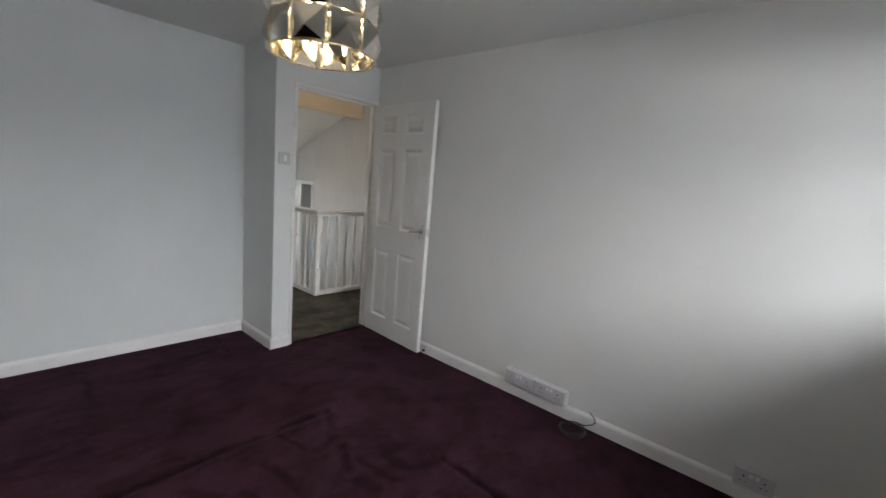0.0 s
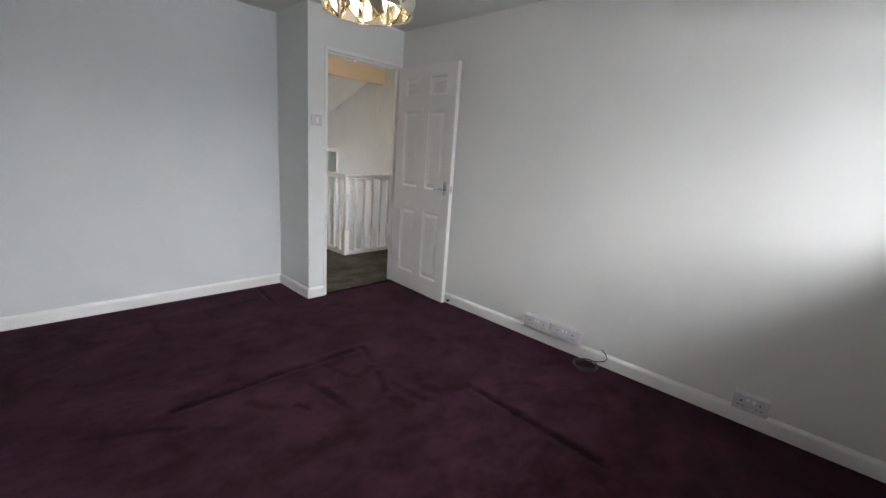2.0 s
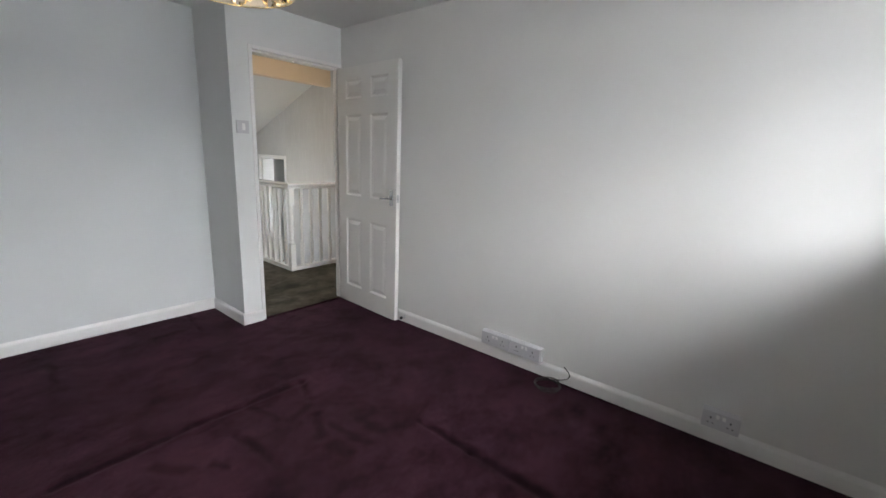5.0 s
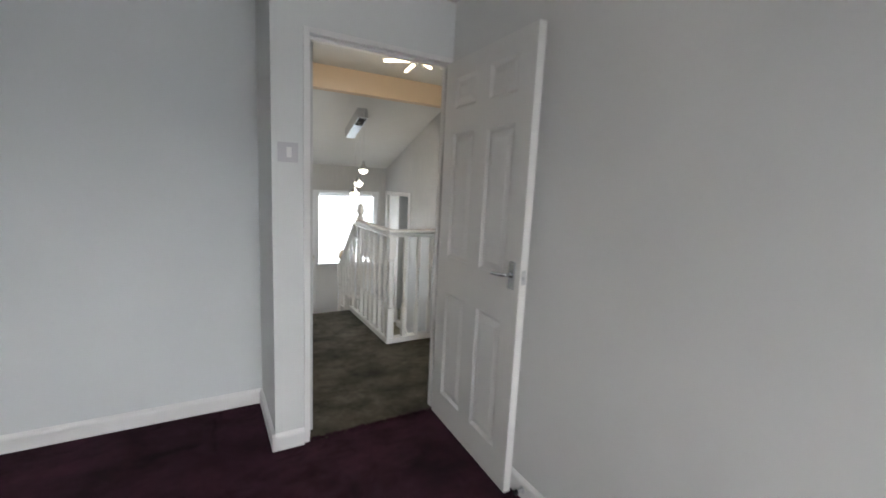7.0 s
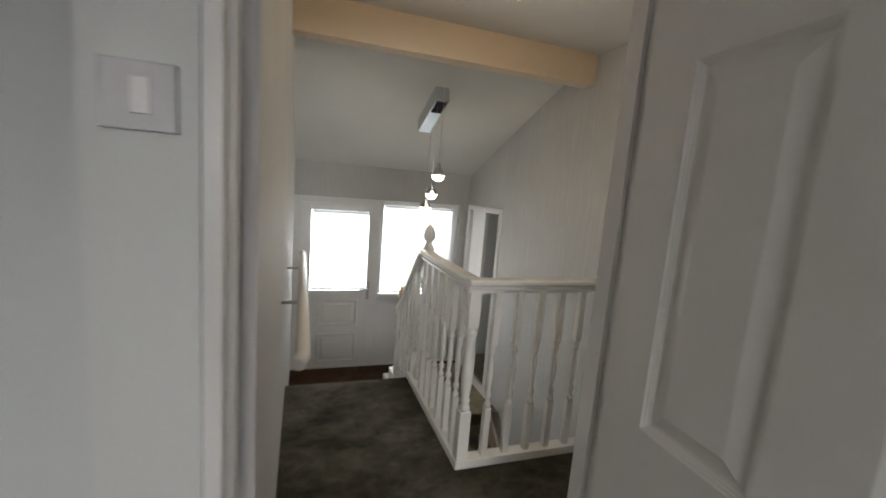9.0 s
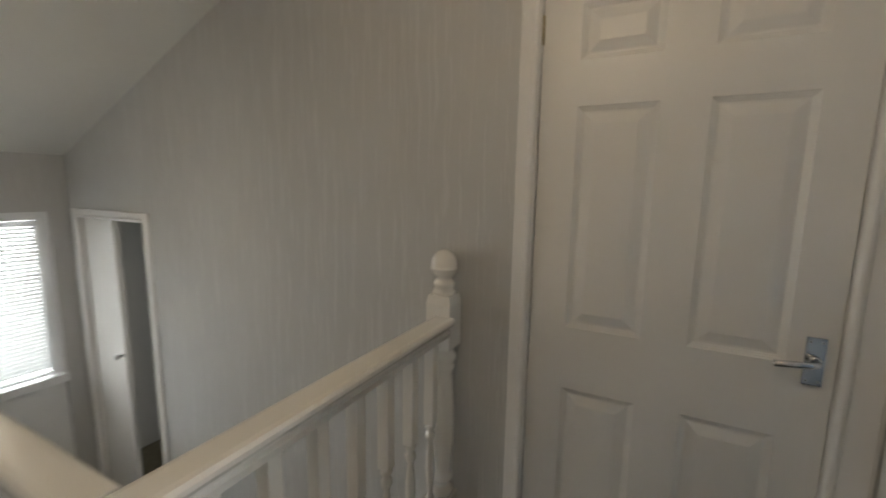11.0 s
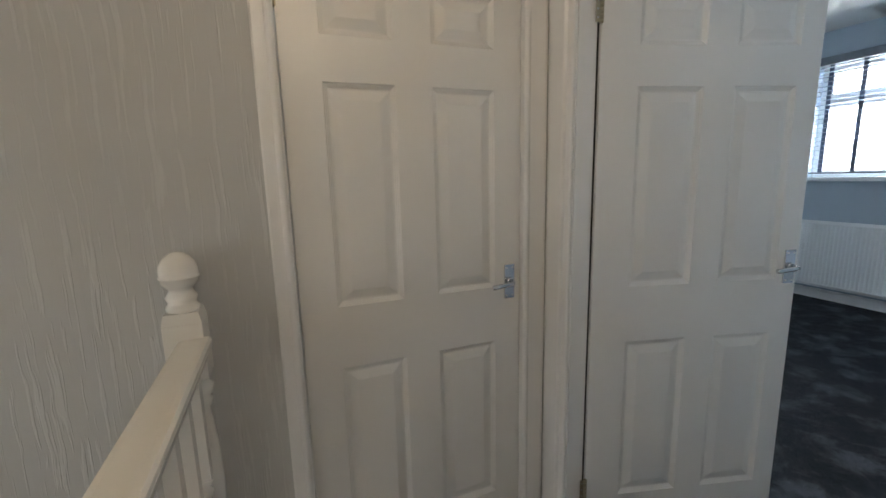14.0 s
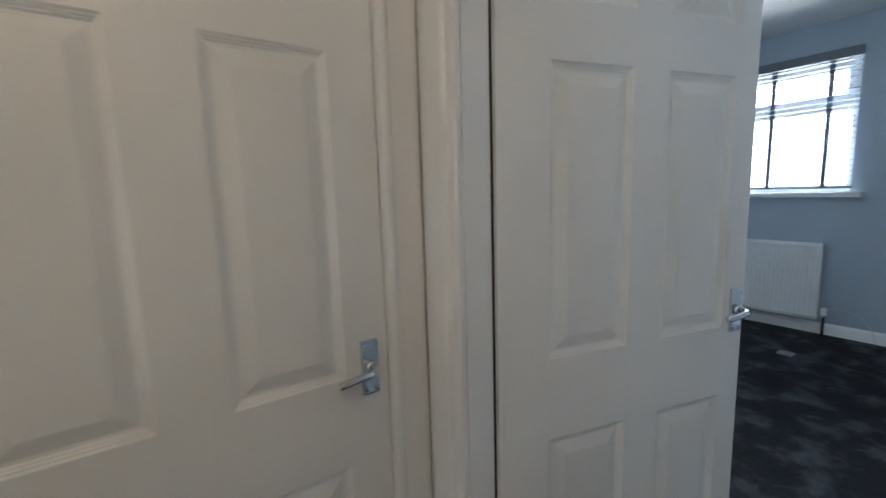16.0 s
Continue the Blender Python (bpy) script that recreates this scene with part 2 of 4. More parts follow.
M_BULB = glow("warm_bulb", (1.0, 0.87, 0.60), 8)
M_TUBE = glow("warm_led_tube", (1.0, 0.80, 0.50), 7)
M_LED = glow("white_led", (1.0, 0.93, 0.78), 9)
M_OUT = glow("overcast_backdrop", (0.93, 0.97, 1.0), 3.0)


# ---- building helpers ----
def box(bm, lo, hi, bevel=0.0):
    c = [(a + b) / 2 for a, b in zip(lo, hi)]
    s = [abs(b - a) for a, b in zip(lo, hi)]
    r = bmesh.ops.create_cube(bm, size=1, matrix=Matrix.Translation(c) @ Matrix.Diagonal((*s, 1)))
    if bevel:
        edges = {e for v in r["verts"] for e in v.link_edges}
        bmesh.ops.bevel(bm, geom=list(edges), offset=bevel, segments=2, affect="EDGES", profile=0.7)
    return r["verts"]


def lathe(bm, profile, seg=20, m=None):
    """A turned solid about z from (radius, z) pairs."""
    m = m or Matrix()
    rings = []
    for r, z in profile:
        rings.append([bm.verts.new(m @ Vector((r * math.cos(2 * math.pi * k / seg), r * math.sin(2 * math.pi * k / seg), z))) for k in range(seg)])
    for a, b in zip(rings, rings[1:]):
        for k in range(seg):
            f = bm.faces.new((a[k], a[(k + 1) % seg], b[(k + 1) % seg], b[k]))
            f.smooth = True
    bm.faces.new(rings[0][::-1])
    bm.faces.new(rings[-1])


def tube(bm, pts, r, seg=10):
    """A round bar along points."""
    rings = []
    pts = [Vector(p) for p in pts]
    up = Vector((0.13, 0.31, 0.94)).normalized()
    for k, p in enumerate(pts):
        d = (pts[min(k + 1, len(pts) - 1)] - pts[max(k - 1, 0)]).normalized()
        a = d.cross(up).normalized()
        b = d.cross(a)
        rings.append([bm.verts.new(p + r * (math.cos(2 * math.pi * j / seg) * a + math.sin(2 * math.pi * j / seg) * b)) for j in range(seg)])
    for a, b in zip(rings, rings[1:]):
        for j in range(seg):
            bm.faces.new((a[j], a[(j + 1) % seg], b[(j + 1) % seg], b[j])).smooth = True
    bm.faces.new(rings[0][::-1])
    bm.faces.new(rings[-1])


def extrude_profile(bm, profile, start, end, out):
    """A moulding: profile of (out, up) pairs swept level from start to end."""
    s, e, o = Vector(start), Vector(end), Vector(out)
    a = [bm.verts.new(s + o * p + Vector((0, 0, q))) for p, q in profile]
    b = [bm.verts.new(e + o * p + Vector((0, 0, q))) for p, q in profile]
    n = len(profile)
    for k in range(n):
        bm.faces.new((a[k], a[(k + 1) % n], b[(k + 1) % n], b[k]))
    bm.faces.new(a[::-1])
    bm.faces.new(b)


def part(name, bm, mat, parent=None, label="", m=None):
    """Links a bmesh as one mesh object, under a parent if given."""
    bmesh.ops.recalc_face_normals(bm, faces=bm.faces)
    me = bpy.data.meshes.new(name)
    bm.to_mesh(me)
    bm.free()
    me.materials.append(mat)
    ob = new(name, me)
    if parent is not None:
        ob.parent = parent
    if m is not None:
        ob.matrix_basis = m
    if label:
        ob["label"] = label
    return ob


def thing(name, m, label, category, group="", kind=""):
    ob = new(name)
    ob.empty_display_size = 0.1
    ob.matrix_basis = m
    return tagged(ob, label, category, group, kind)


def struct(name, bm, mat, label, category):
    return tagged(part(name, bm, mat), label, category, "", "structure")


def wall(name, axis, lo, hi, a0, a1, z0, z1, mat, label, holes=()):
    """An upright wall, its thickness lo..hi along axis, its length a0..a1, with holes (b0, b1, y0, y1)."""
    bm = bmesh.new()
    cuts = sorted({a0, a1, *[h[0] for h in holes], *[h[1] for h in holes]})
    for p, q in zip(cuts, cuts[1:]):
        mid = (p + q) / 2
        spans = [(z0, z1)]
        for h in holes:
            if h[0] < mid < h[1]:
                spans = [s for u, v in spans for s in ((u, min(v, h[2])), (max(u, h[3]), v)) if s[1] - s[0] > 1e-4]
        for u, v in spans:
            if axis == "x":
                box(bm, (lo, p, u), (hi, q, v))
            else:
                box(bm, (p, lo, u), (q, hi, v))
    bmesh.ops.remove_doubles(bm, verts=bm.verts, dist=1e-5)
    return struct(name, bm, mat, label, "wall")


SKIRT = [(0, 0), (0.016, 0), (0.016, 0.066), (0.013, 0.076), (0.007, 0.083), (0.004, 0.088), (0, 0.088)]


def skirting(start, end, out, height=1.0, label="white painted wooden skirting board"):
    bm = bmesh.new()
    extrude_profile(bm, [(p, q * height) for p, q in SKIRT], start, end, out)
    return struct("baseboard", bm, M_SKIRT, label, "skirting board")


# ---- structure ----
CEIL, LCEIL, CEIL2, LOW = 2.295, 2.325, 2.65, -0.68
WX, GX, FX = 0.62, 1.30, -6.80          # window walls of the bedroom, the grey room and the hall
wall("wall_west", "x", -3.60, -3.494, -0.90, 1.997, -0.1, CEIL + 0.1, M_COOL, "plain cool white painted bedroom wall")
wall("wall_nib", "y", 1.997, 2.10, -3.60, -3.072, -0.1, CEIL + 0.1, M_WALL, "short pale wall return beside the doorway")
wall("wall_doorway", "x", -3.072, -2.972, 1.997, 2.915, -0.1, CEIL + 0.1, M_WALL, "pale bedroom wall holding the doorway", [(2.135, 2.913, -0.1, 2.02)])
wall("wall_north", "y", 2.915, 3.0, -3.072, GX, -0.1, CEIL2 + 0.1, M_WARM, "long warm white wall with sockets along its foot")
wall("wall_window", "x", WX, WX + 0.24, -0.90, 2.915, -0.1, CEIL + 0.1, M_WALL, "pale bedroom wall holding the window", [(0.1, 2.72, 1.17, 2.1)])
wall("wall_south", "y", -0.90, -0.80, -3.60, WX + 0.28, -0.1, CEIL + 0.1, M_WALL, "plain pale wall closing the bedroom")

bm = bmesh.new()
box(bm, (-3.6, -0.9, CEIL), (WX + 0.24, 2.915, CEIL + 0.1))
struct("ceiling", bm, M_CEIL, "flat white painted bedroom ceiling", "ceiling")

# bedroom floor: one carpet sheet with creases and brushed marks as low relief
RIDGES = [((-1.94, 0.75), (-1.96, 1.29), 0.018), ((-1.96, 1.29), (-1.95, 1.84), 0.017), ((-1.74, 1.37), (-1.42, 1.41), 0.018), ((-1.19, 2.04), (-0.86, 2.03), 0.016),
          ((-0.86, 2.03), (-0.39, 2.02), 0.022), ((-3.47, 1.76), (-3.10, 1.72), 0.014), ((-1.95, 1.84), (-1.76, 1.77), 0.016), ((-1.61, 1.71), (-1.45, 1.62), 0.02)]


def crease(x, y):
    z = 0.0
    for (ax, ay), (bx, by), w in RIDGES:
        dx, dy = bx - ax, by - ay
        u = max(0.0, min(1.0, ((x - ax) * dx + (y - ay) * dy) / (dx * dx + dy * dy)))
        d = math.hypot(x - ax - u * dx, y - ay - u * dy)
        z -= 0.009 * math.exp(-(d / w) ** 2)
        z += 0.004 * math.exp(-((d - 2.2 * w) / (1.6 * w)) ** 2)
    return z + 0.004 * noise.noise(Vector((x * 4, y * 4, 0.3))) + 0.002 * noise.noise(Vector((x * 13, y * 13, 0.8)))


bm = bmesh.new()
nx, ny = 460, 420
grid = [[bm.verts.new((-3.494 + (WX + 3.494) * i / nx, -0.8 + 3.715 * j / ny, 0)) for j in range(ny + 1)] for i in range(nx + 1)]
for row in grid:
    for v in row:
        v.co.z = crease(v.co.x, v.co.y) - 0.004
for i in range(nx):
    for j in range(ny):
        cx, cy = grid[i][j].co.x, grid[i][j].co.y
        if cx < -2.99 and cy > 1.995:
            continue
        bm.faces.new((grid[i][j], grid[i + 1][j], grid[i + 1][j + 1], grid[i][j + 1])).smooth = True
struct("floor", bm, M_PURPLE, "dark purple deep pile carpet with creases, painted crease shade and brush marks", "carpet")
bm = bmesh.new()
box(bm, (-3.6, -0.9, -0.2), (WX + 0.24, 2.915, -0.03))
struct("floor_slab", bm, M_STONE, "plain floor slab under the bedroom carpet", "floor slab")

for s, e, o in (((-3.494, -0.8, 0), (-3.494, 1.997, 0), (1, 0, 0)), ((-3.494, 1.997, 0), (-2.956, 1.997, 0), (0, -1, 0)),
                ((-2.972, 1.981, 0), (-2.972, 2.135, 0), (1, 0, 0)), ((-2.972, 2.915, 0), (WX, 2.915, 0), (0, -1, 0)),
                ((WX, -0.8, 0), (WX, 2.915, 0), (-1, 0, 0)), ((-3.494, -0.8, 0), (WX, -0.8, 0), (0, 1, 0))):
    skirting(s, e, o)

# landing, hall and stairs
bm = bmesh.new()
box(bm, (-5.08, 2.10, -0.2), (-2.975, 3.075, 0.0))
box(bm, (-4.075, 3.075, -0.2), (-2.90, 4.09, 0.0))
struct("floor_landing", bm, M_OLIVE, "worn grey brown landing carpet", "carpet")
bm = bmesh.new()
random.seed(4)
for k in range(420):
    y = random.uniform(2.165, 2.90)
    h = random.uniform(0.006, 0.014)
    x = -2.975 + random.uniform(-0.012, 0.006)
    vs = [bm.verts.new((x + random.uniform(-0.012, 0.012), y + random.uniform(-0.012, 0.012), -0.002)) for _ in range(3)]
    vs.append(bm.verts.new((x + random.uniform(-0.016, 0.01), y, h)))
    for tri in ((0, 1, 3), (1, 2, 3), (2, 0, 3)):
        bm.faces.new([vs[q] for q in tri])
tagged(part("carpet_fringe", bm, M_PURPLE), "frayed purple carpet edge in the doorway", "carpet edge", "", "stuff")

wall("wall_landing_north", "y", 4.09, 4.19, FX, -2.88, -2.6, LCEIL + 0.25, M_PAPER, "grey strand textured wallpaper on the stair wall", [(-3.835, -3.075, 0, 2.0), (-6.72, -5.945, LOW, 1.185)])
wall("wall_landing_south", "y", 2.101, 2.20, FX, -3.072, -2.6, LCEIL + 0.25, M_PAPER, "grey strand textured wallpaper beside the short stairs")
wall("wall_landing_end", "x", -2.972, -2.88, 3.0, 4.09, -0.2, CEIL2 + 0.1, M_PAPER, "grey papered landing wall holding the second doorway", [(3.115, 3.972, -0.2, 2.015)])
wall("wall_hall", "x", FX - 0.14, FX, 2.10, 4.19, -2.6, 2.0, M_PAPER, "grey papered hall wall around the entrance door", [(2.20, 3.985, LOW, 1.20)])
bm = bmesh.new()
box(bm, (-4.78, 2.10, LCEIL), (-2.88, 4.19, LCEIL + 0.1))
struct("ceiling_landing", bm, M_CEIL, "flat white landing ceiling", "ceiling")
bm = bmesh.new()
box(bm, (-4.87, 2.13, 2.13), (-4.76, 4.09, LCEIL + 0.12), 0.004)
struct("trim_beam", bm, M_PEACH, "peach painted downstand beam across the landing ceiling", "beam")
bm = bmesh.new()
z0, z1 = 2.30, 1.545
vs = [bm.verts.new(p) for p in ((-4.80, 2.10, z0 + 0.03), (-4.80, 4.19, z0 + 0.03), (FX - 0.1, 4.19, z1 - 0.04), (FX - 0.1, 2.10, z1 - 0.04),
                                (-4.80, 2.10, z0 + 0.15), (-4.80, 4.19, z0 + 0.15), (FX - 0.1, 4.19, z1 + 0.08), (FX - 0.1, 2.10, z1 + 0.08))]
for q in ((0, 1, 2, 3), (7, 6, 5, 4), (0, 4, 5, 1), (1, 5, 6, 2), (2, 6, 7, 3), (3, 7, 4, 0)):
    bm.faces.new([vs[k] for k in q])
struct("ceiling_slope", bm, M_CEIL, "white sloping ceiling over the hall stairs", "ceiling")
bm = bmesh.new()
box(bm, (FX, 2.10, LOW - 0.15), (-5.95, 4.09, LOW))
box(bm, (-5.95, 2.10, LOW - 0.15), (-5.0, 3.09, LOW))
struct("floor_hall", bm, M_BROWN, "brown hall floor below the landing", "floor")
bm = bmesh.new()
box(bm, (-6.72, 3.42, LOW + 0.0005), (-5.60, 4.088, LOW + 0.008), 0.002)
struct("floor_hall_carpet", bm, M_BEIGE, "beige carpet before the hall door", "carpet")
bm = bmesh.new()
box(bm, (FX, 2.0, -2.7), (-2.9, 4.2, -2.6))
box(bm, (-2.95, 2.0, -2.6), (-2.9, 4.2, -0.2))
struct("wall_stairwell", bm, M_PAPER, "plain walls closing the bottom of the stairwell", "wall")

# grey room
wall("wall_grey_window", "x", GX, GX + 0.28, 3.0, 6.5, -0.1, CEIL2 + 0.1, M_BLUE, "blue grey painted wall under and around the window", [(4.20, 5.62, 1.25, 2.37)])
wall("wall_grey_north", "y", 6.4, 6.5, -2.98, GX + 0.28, -0.1, CEIL2 + 0.1, M_BLUE, "blue grey painted wall closing the room")
wall("wall_grey_west", "x", -2.985, -2.88, 4.19, 6.5, -0.1, CEIL2 + 0.1, M_BLUE, "blue grey painted wall beside the cupboard")
wall("wall_grey_south", "y", 3.001, 3.02, -2.88, GX, -0.1, CEIL2, M_BLUE, "blue grey painted partition wall")
bm = bmesh.new()
box(bm, (-2.98, 3.0, CEIL2), (GX + 0.28, 6.5, CEIL2 + 0.1))
struct("ceiling_grey_room", bm, M_CEIL, "flat white ceiling of the grey room", "ceiling")
bm = bmesh.new()
box(bm, (-2.90, 3.02, -0.1), (GX, 6.4, 0.0))
struct("floor_grey_room", bm, M_BLACK, "black and silver crushed pile carpet", "carpet")
skirting((GX, 3.02, 0), (GX, 6.4, 0), (-1, 0, 0), 1.15)
skirting((-2.88, 6.4, 0), (GX, 6.4, 0), (0, -1, 0), 1.15)
skirting((-2.88, 3.02, 0), (GX, 3.02, 0), (0, 1, 0), 1.15)
# cupboard behind the closed door, and the dim room behind the hall door
bm = bmesh.new()
box(bm, (-3.98, 4.72, -0.1), (-2.985, 4.80, 2.4))
box(bm, (-4.06, 4.19, -0.1), (-3.98, 4.80, 2.4))
struct("wall_cupboard", bm, M_WALL, "plain walls of the closed cupboard", "wall")
bm = bmesh.new()
# back wall pieces leave an unseen opening, added so sky light brightens the room
box(bm, (-6.95, 5.6, LOW - 0.1), (-5.45, 5.7, 1.7))
box(bm, (-4.3, 5.6, LOW - 0.1), (-4.06, 5.7, 1.7))
box(bm, (-5.45, 5.6, LOW - 0.1), (-4.3, 5.7, 0.0))
box(bm, (-5.45, 5.6, 1.4), (-4.3, 5.7, 1.7))
box(bm, (-7.05, 4.19, LOW - 0.1), (-6.95, 5.7, 1.7))
box(bm, (-4.12, 4.19, LOW - 0.1), (-4.06, 5.6, 1.7))
box(bm, (-7.05, 4.19, 1.7), (-4.06, 5.7, 1.8))
struct("wall_side_room", bm, M_SIDE, "dim pale grey walls of the side room with an unseen light opening", "wall")
bm = bmesh.new()
box(bm, (-6.95, 4.19, LOW - 0.15), (-4.12, 5.6, LOW - 0.001))
box(bm, (-6.72, 4.09, LOW - 0.15), (-5.95, 4.19, LOW))
struct("floor_side_room", bm, M_BEIGE, "beige carpet of the side room", "carpet")
# outside
bm = bmesh.new()
box(bm, (-900, -900, -2.95), (900, 900, -2.8))
struct("ground", bm, M_STONE, "pale paved ground around the house", "ground")


# ---- doors ----
PANELS_X = ((0.108, 0.318), (0.434, 0.648))
PANELS_Z = ((0.165, 0.765), (0.962, 1.612), (1.735, 1.885))


def door_leaf(name, m, width, height, mat, label, category="door", handle_x=0.70, handles=(1,), rise=0.0, hinge=None, lead=0.0, scale=None, panels_x=PANELS_X, handle_up=0.0):
    """A six-panel moulded door; x runs from the hinge to the lock edge, the show face looks along -y, thickness 0.035."""
    d = thing(name, m, label, category, "", "structure")
    t = 0.035
    k = scale or (width - lead) / 0.756
    px = [(lead + a * k, lead + b * k) for a, b in panels_x]
    pz = [(a + rise, b + rise) for a, b in PANELS_Z]
    bm = bmesh.new()
    box(bm, (0, 0.010, 0.006), (width, t - 0.010, height))
    xs = [0, px[0][0], px[0][1], px[1][0], px[1][1], width]
    zs = [0.006, *[v for p in pz for v in p], height]
    for y0, y1 in ((0.0, 0.010), (t - 0.010, t)):
        for i in (0, 2, 4):
            box(bm, (xs[i], y0, zs[0]), (xs[i + 1], y1, zs[-1]))
        for i in (1, 3):
            for j in (0, 2, 4, 6):
                box(bm, (xs[i], y0, zs[j]), (xs[i + 1], y1, zs[j + 1]))
    bmesh.ops.remove_doubles(bm, verts=bm.verts, dist=1e-5)
    part("leaf", bm, mat, d)
    for x0, x1 in px:
        for q0, q1 in pz:
            for side in (0, 1):
                bm = bmesh.new()
                loops = []
                for inset, depth in ((0.0, 0.0), (0.0040, 0.0036), (0.0056, 0.0037), (0.0092, 0.0069), (0.0106, 0.0070), (0.0142, 0.0097), (0.020, 0.0098), (0.0235, 0.0088), (0.0455, 0.0016), (0.049, 0.0008)):
                    y = depth if side == 0 else t - depth
                    loops.append([bm.verts.new(c) for c in ((x0 + inset, y, q0 + inset), (x1 - inset, y, q0 + inset), (x1 - inset, y, q1 - inset), (x0 + inset, y, q1 - inset))])
                for a, b in zip(loops, loops[1:]):
                    for e in range(4):
                        bm.faces.new((a[e], a[(e + 1) % 4], b[(e + 1) % 4], b[e]))
                bm.faces.new(loops[-1])
                part("panel", bm, mat, d)
    for side in handles:
        y0 = 0.0 if side == 1 else t
        s = -1 if side == 1 else 1
        hx, hz = lead + handle_x * k, 0.985 + rise + handle_up
        bm = bmesh.new()
        box(bm, (hx - 0.0195, y0, hz - 0.060), (hx + 0.0195, y0 + s * 0.007, hz + 0.060), 0.0025)
        plate = part("handle_plate", bm, M_CHROME, d, "polished chrome backplate")
        for dx in (-0.012, 0.012):
            for dz in (-0.049, 0.049):
                bm = bmesh.new()
                bmesh.ops.create_cone(bm, cap_ends=True, segments=10, radius1=0.0035, radius2=0.0028, depth=0.003, matrix=Matrix.Translation((hx + dx, y0 + s * 0.008, hz + dz)) @ Matrix.Rotation(radians(90), 4, "X"))
                part("screw", bm, M_STEEL, plate)
        bm = bmesh.new()
        zc = hz + 0.002
        tube(bm, [(hx, y0 + s * 0.004, zc), (hx, y0 + s * 0.030, zc), (hx - 0.006, y0 + s * 0.041, zc), (hx - 0.018, y0 + s * 0.046, zc - 0.001), (hx - 0.045, y0 + s * 0.047, zc - 0.003), (hx - 0.078, y0 + s * 0.046, zc - 0.007), (hx - 0.085, y0 + s * 0.044, zc - 0.008)], 0.0082, 12)
        lathe(bm, [(0.013, 0), (0.013, 0.01), (0.010, 0.013)], 16, Matrix.Translation((hx, y0 + s * 0.005, zc)) @ Matrix.Rotation(radians(90 if s == -1 else -90), 4, "X"))
        part("lever", bm, M_CHROME, d, "polished chrome lever")
    bm = bmesh.new()
    box(bm, (width, t / 2 - 0.011, 0.955 + rise), (width + 0.002, t / 2 + 0.011, 1.015 + rise))
    box(bm, (width, t / 2 - 0.006, 0.975 + rise), (width + 0.010, t / 2 + 0.006, 0.992 + rise), 0.002)
    part("latch", bm, M_STEEL, d, "steel latch in the door edge")
    hy = 0.0 if hinge is None else hinge
    for hz in (0.20, 1.83):
        bm = bmesh.new()
        for q in range(5):
            tube(bm, [(-0.004, hy, hz - 0.040 + 0.016 * q), (-0.004, hy, hz - 0.0245 + 0.016 * q)], 0.0062 if q % 2 else 0.0058, 12)
        box(bm, (-0.022, hy - 0.002, hz - 0.038), (-0.004, hy, hz + 0.038), 0.0006)
        box(bm, (-0.004, hy - 0.002, hz - 0.038), (0.004, hy + 0.002, hz + 0.038))
        knuckle = part("hinge", bm, M_BRASS, d, "aged brass butt hinge")
        for q in (-0.025, 0.0, 0.025):
            bm = bmesh.new()
            lathe(bm, [(0.0032, 0.0), (0.0030, 0.0008), (0.0012, 0.0012)], 10, Matrix.Translation((-0.0155, hy - 0.002, hz + q)) @ Matrix.Rotation(radians(90), 4, "X"))
            part("screw", bm, M_STEEL, knuckle)
    return d


# open bedroom door, folded back against the long wall
ang = math.degrees(math.atan2(2.838 - 2.878, 0.765))
door_leaf("door_1", pose(-2.968, 2.878, 0.004, 0, 0, ang), 0.754, 1.975, M_DOOR, "white six panel door standing open against the wall", hinge=0.037)
# closed cupboard door
door_leaf("door_2", pose(-3.822, 4.098, 0.004), 0.740, 1.985, M_DOOR, "closed white six panel door beside the newel post", handle_x=0.702, handle_up=-0.008, rise=0.0, scale=0.992)
# second bedroom door, ajar
door_leaf("door_3", pose(-2.895, 3.941, 0.004, 0, 0, math.degrees(math.atan2(-0.142, 0.525))), 0.755, 1.985, M_DOOR, "white six panel door open into the grey room", handle_x=0.722, rise=-0.004, handle_up=0.02, hinge=-0.004, scale=1.0,
          panels_x=((0.128, 0.351), (0.457, 0.677)))


def lining(name, axis, lo, hi, a0, a1, z1, thick, label, z0=0.0, stop=None, mat=None):
    """Door lining round an opening a0..a1 (clear), z1 high, lying between lo and hi along axis."""
    d = thing(name, Matrix(), label, "door frame", "", "structure")
    for q0, q1, r0, r1 in ((a0 - thick, a0, z0, z1 + thick), (a1, a1 + thick, z0, z1 + thick), (a0, a1, z1, z1 + thick)):
        bm = bmesh.new()
        if axis == "x":
            box(bm, (lo, q0, r0), (hi, q1, r1), 0.002)
        else:
            box(bm, (q0, lo, r0), (q1, hi, r1), 0.002)
        part("lining", bm, mat or M_SKIRT, d)
    if stop:
        s0, s1 = stop
        for q0, q1, r0, r1 in ((a0, a0 + 0.012, z0, z1), (a1 - 0.012, a1, z0, z1), (a0 + 0.012, a1 - 0.012, z1 - 0.012, z1)):
            bm = bmesh.new()
            if axis == "x":
                box(bm, (s0, q0, r0), (s1, q1, r1), 0.0015)
            else:
                box(bm, (q0, s0, r0), (q1, s1, r1), 0.0015)
            part("stop_bead", bm, mat or M_SKIRT, d)
    return d


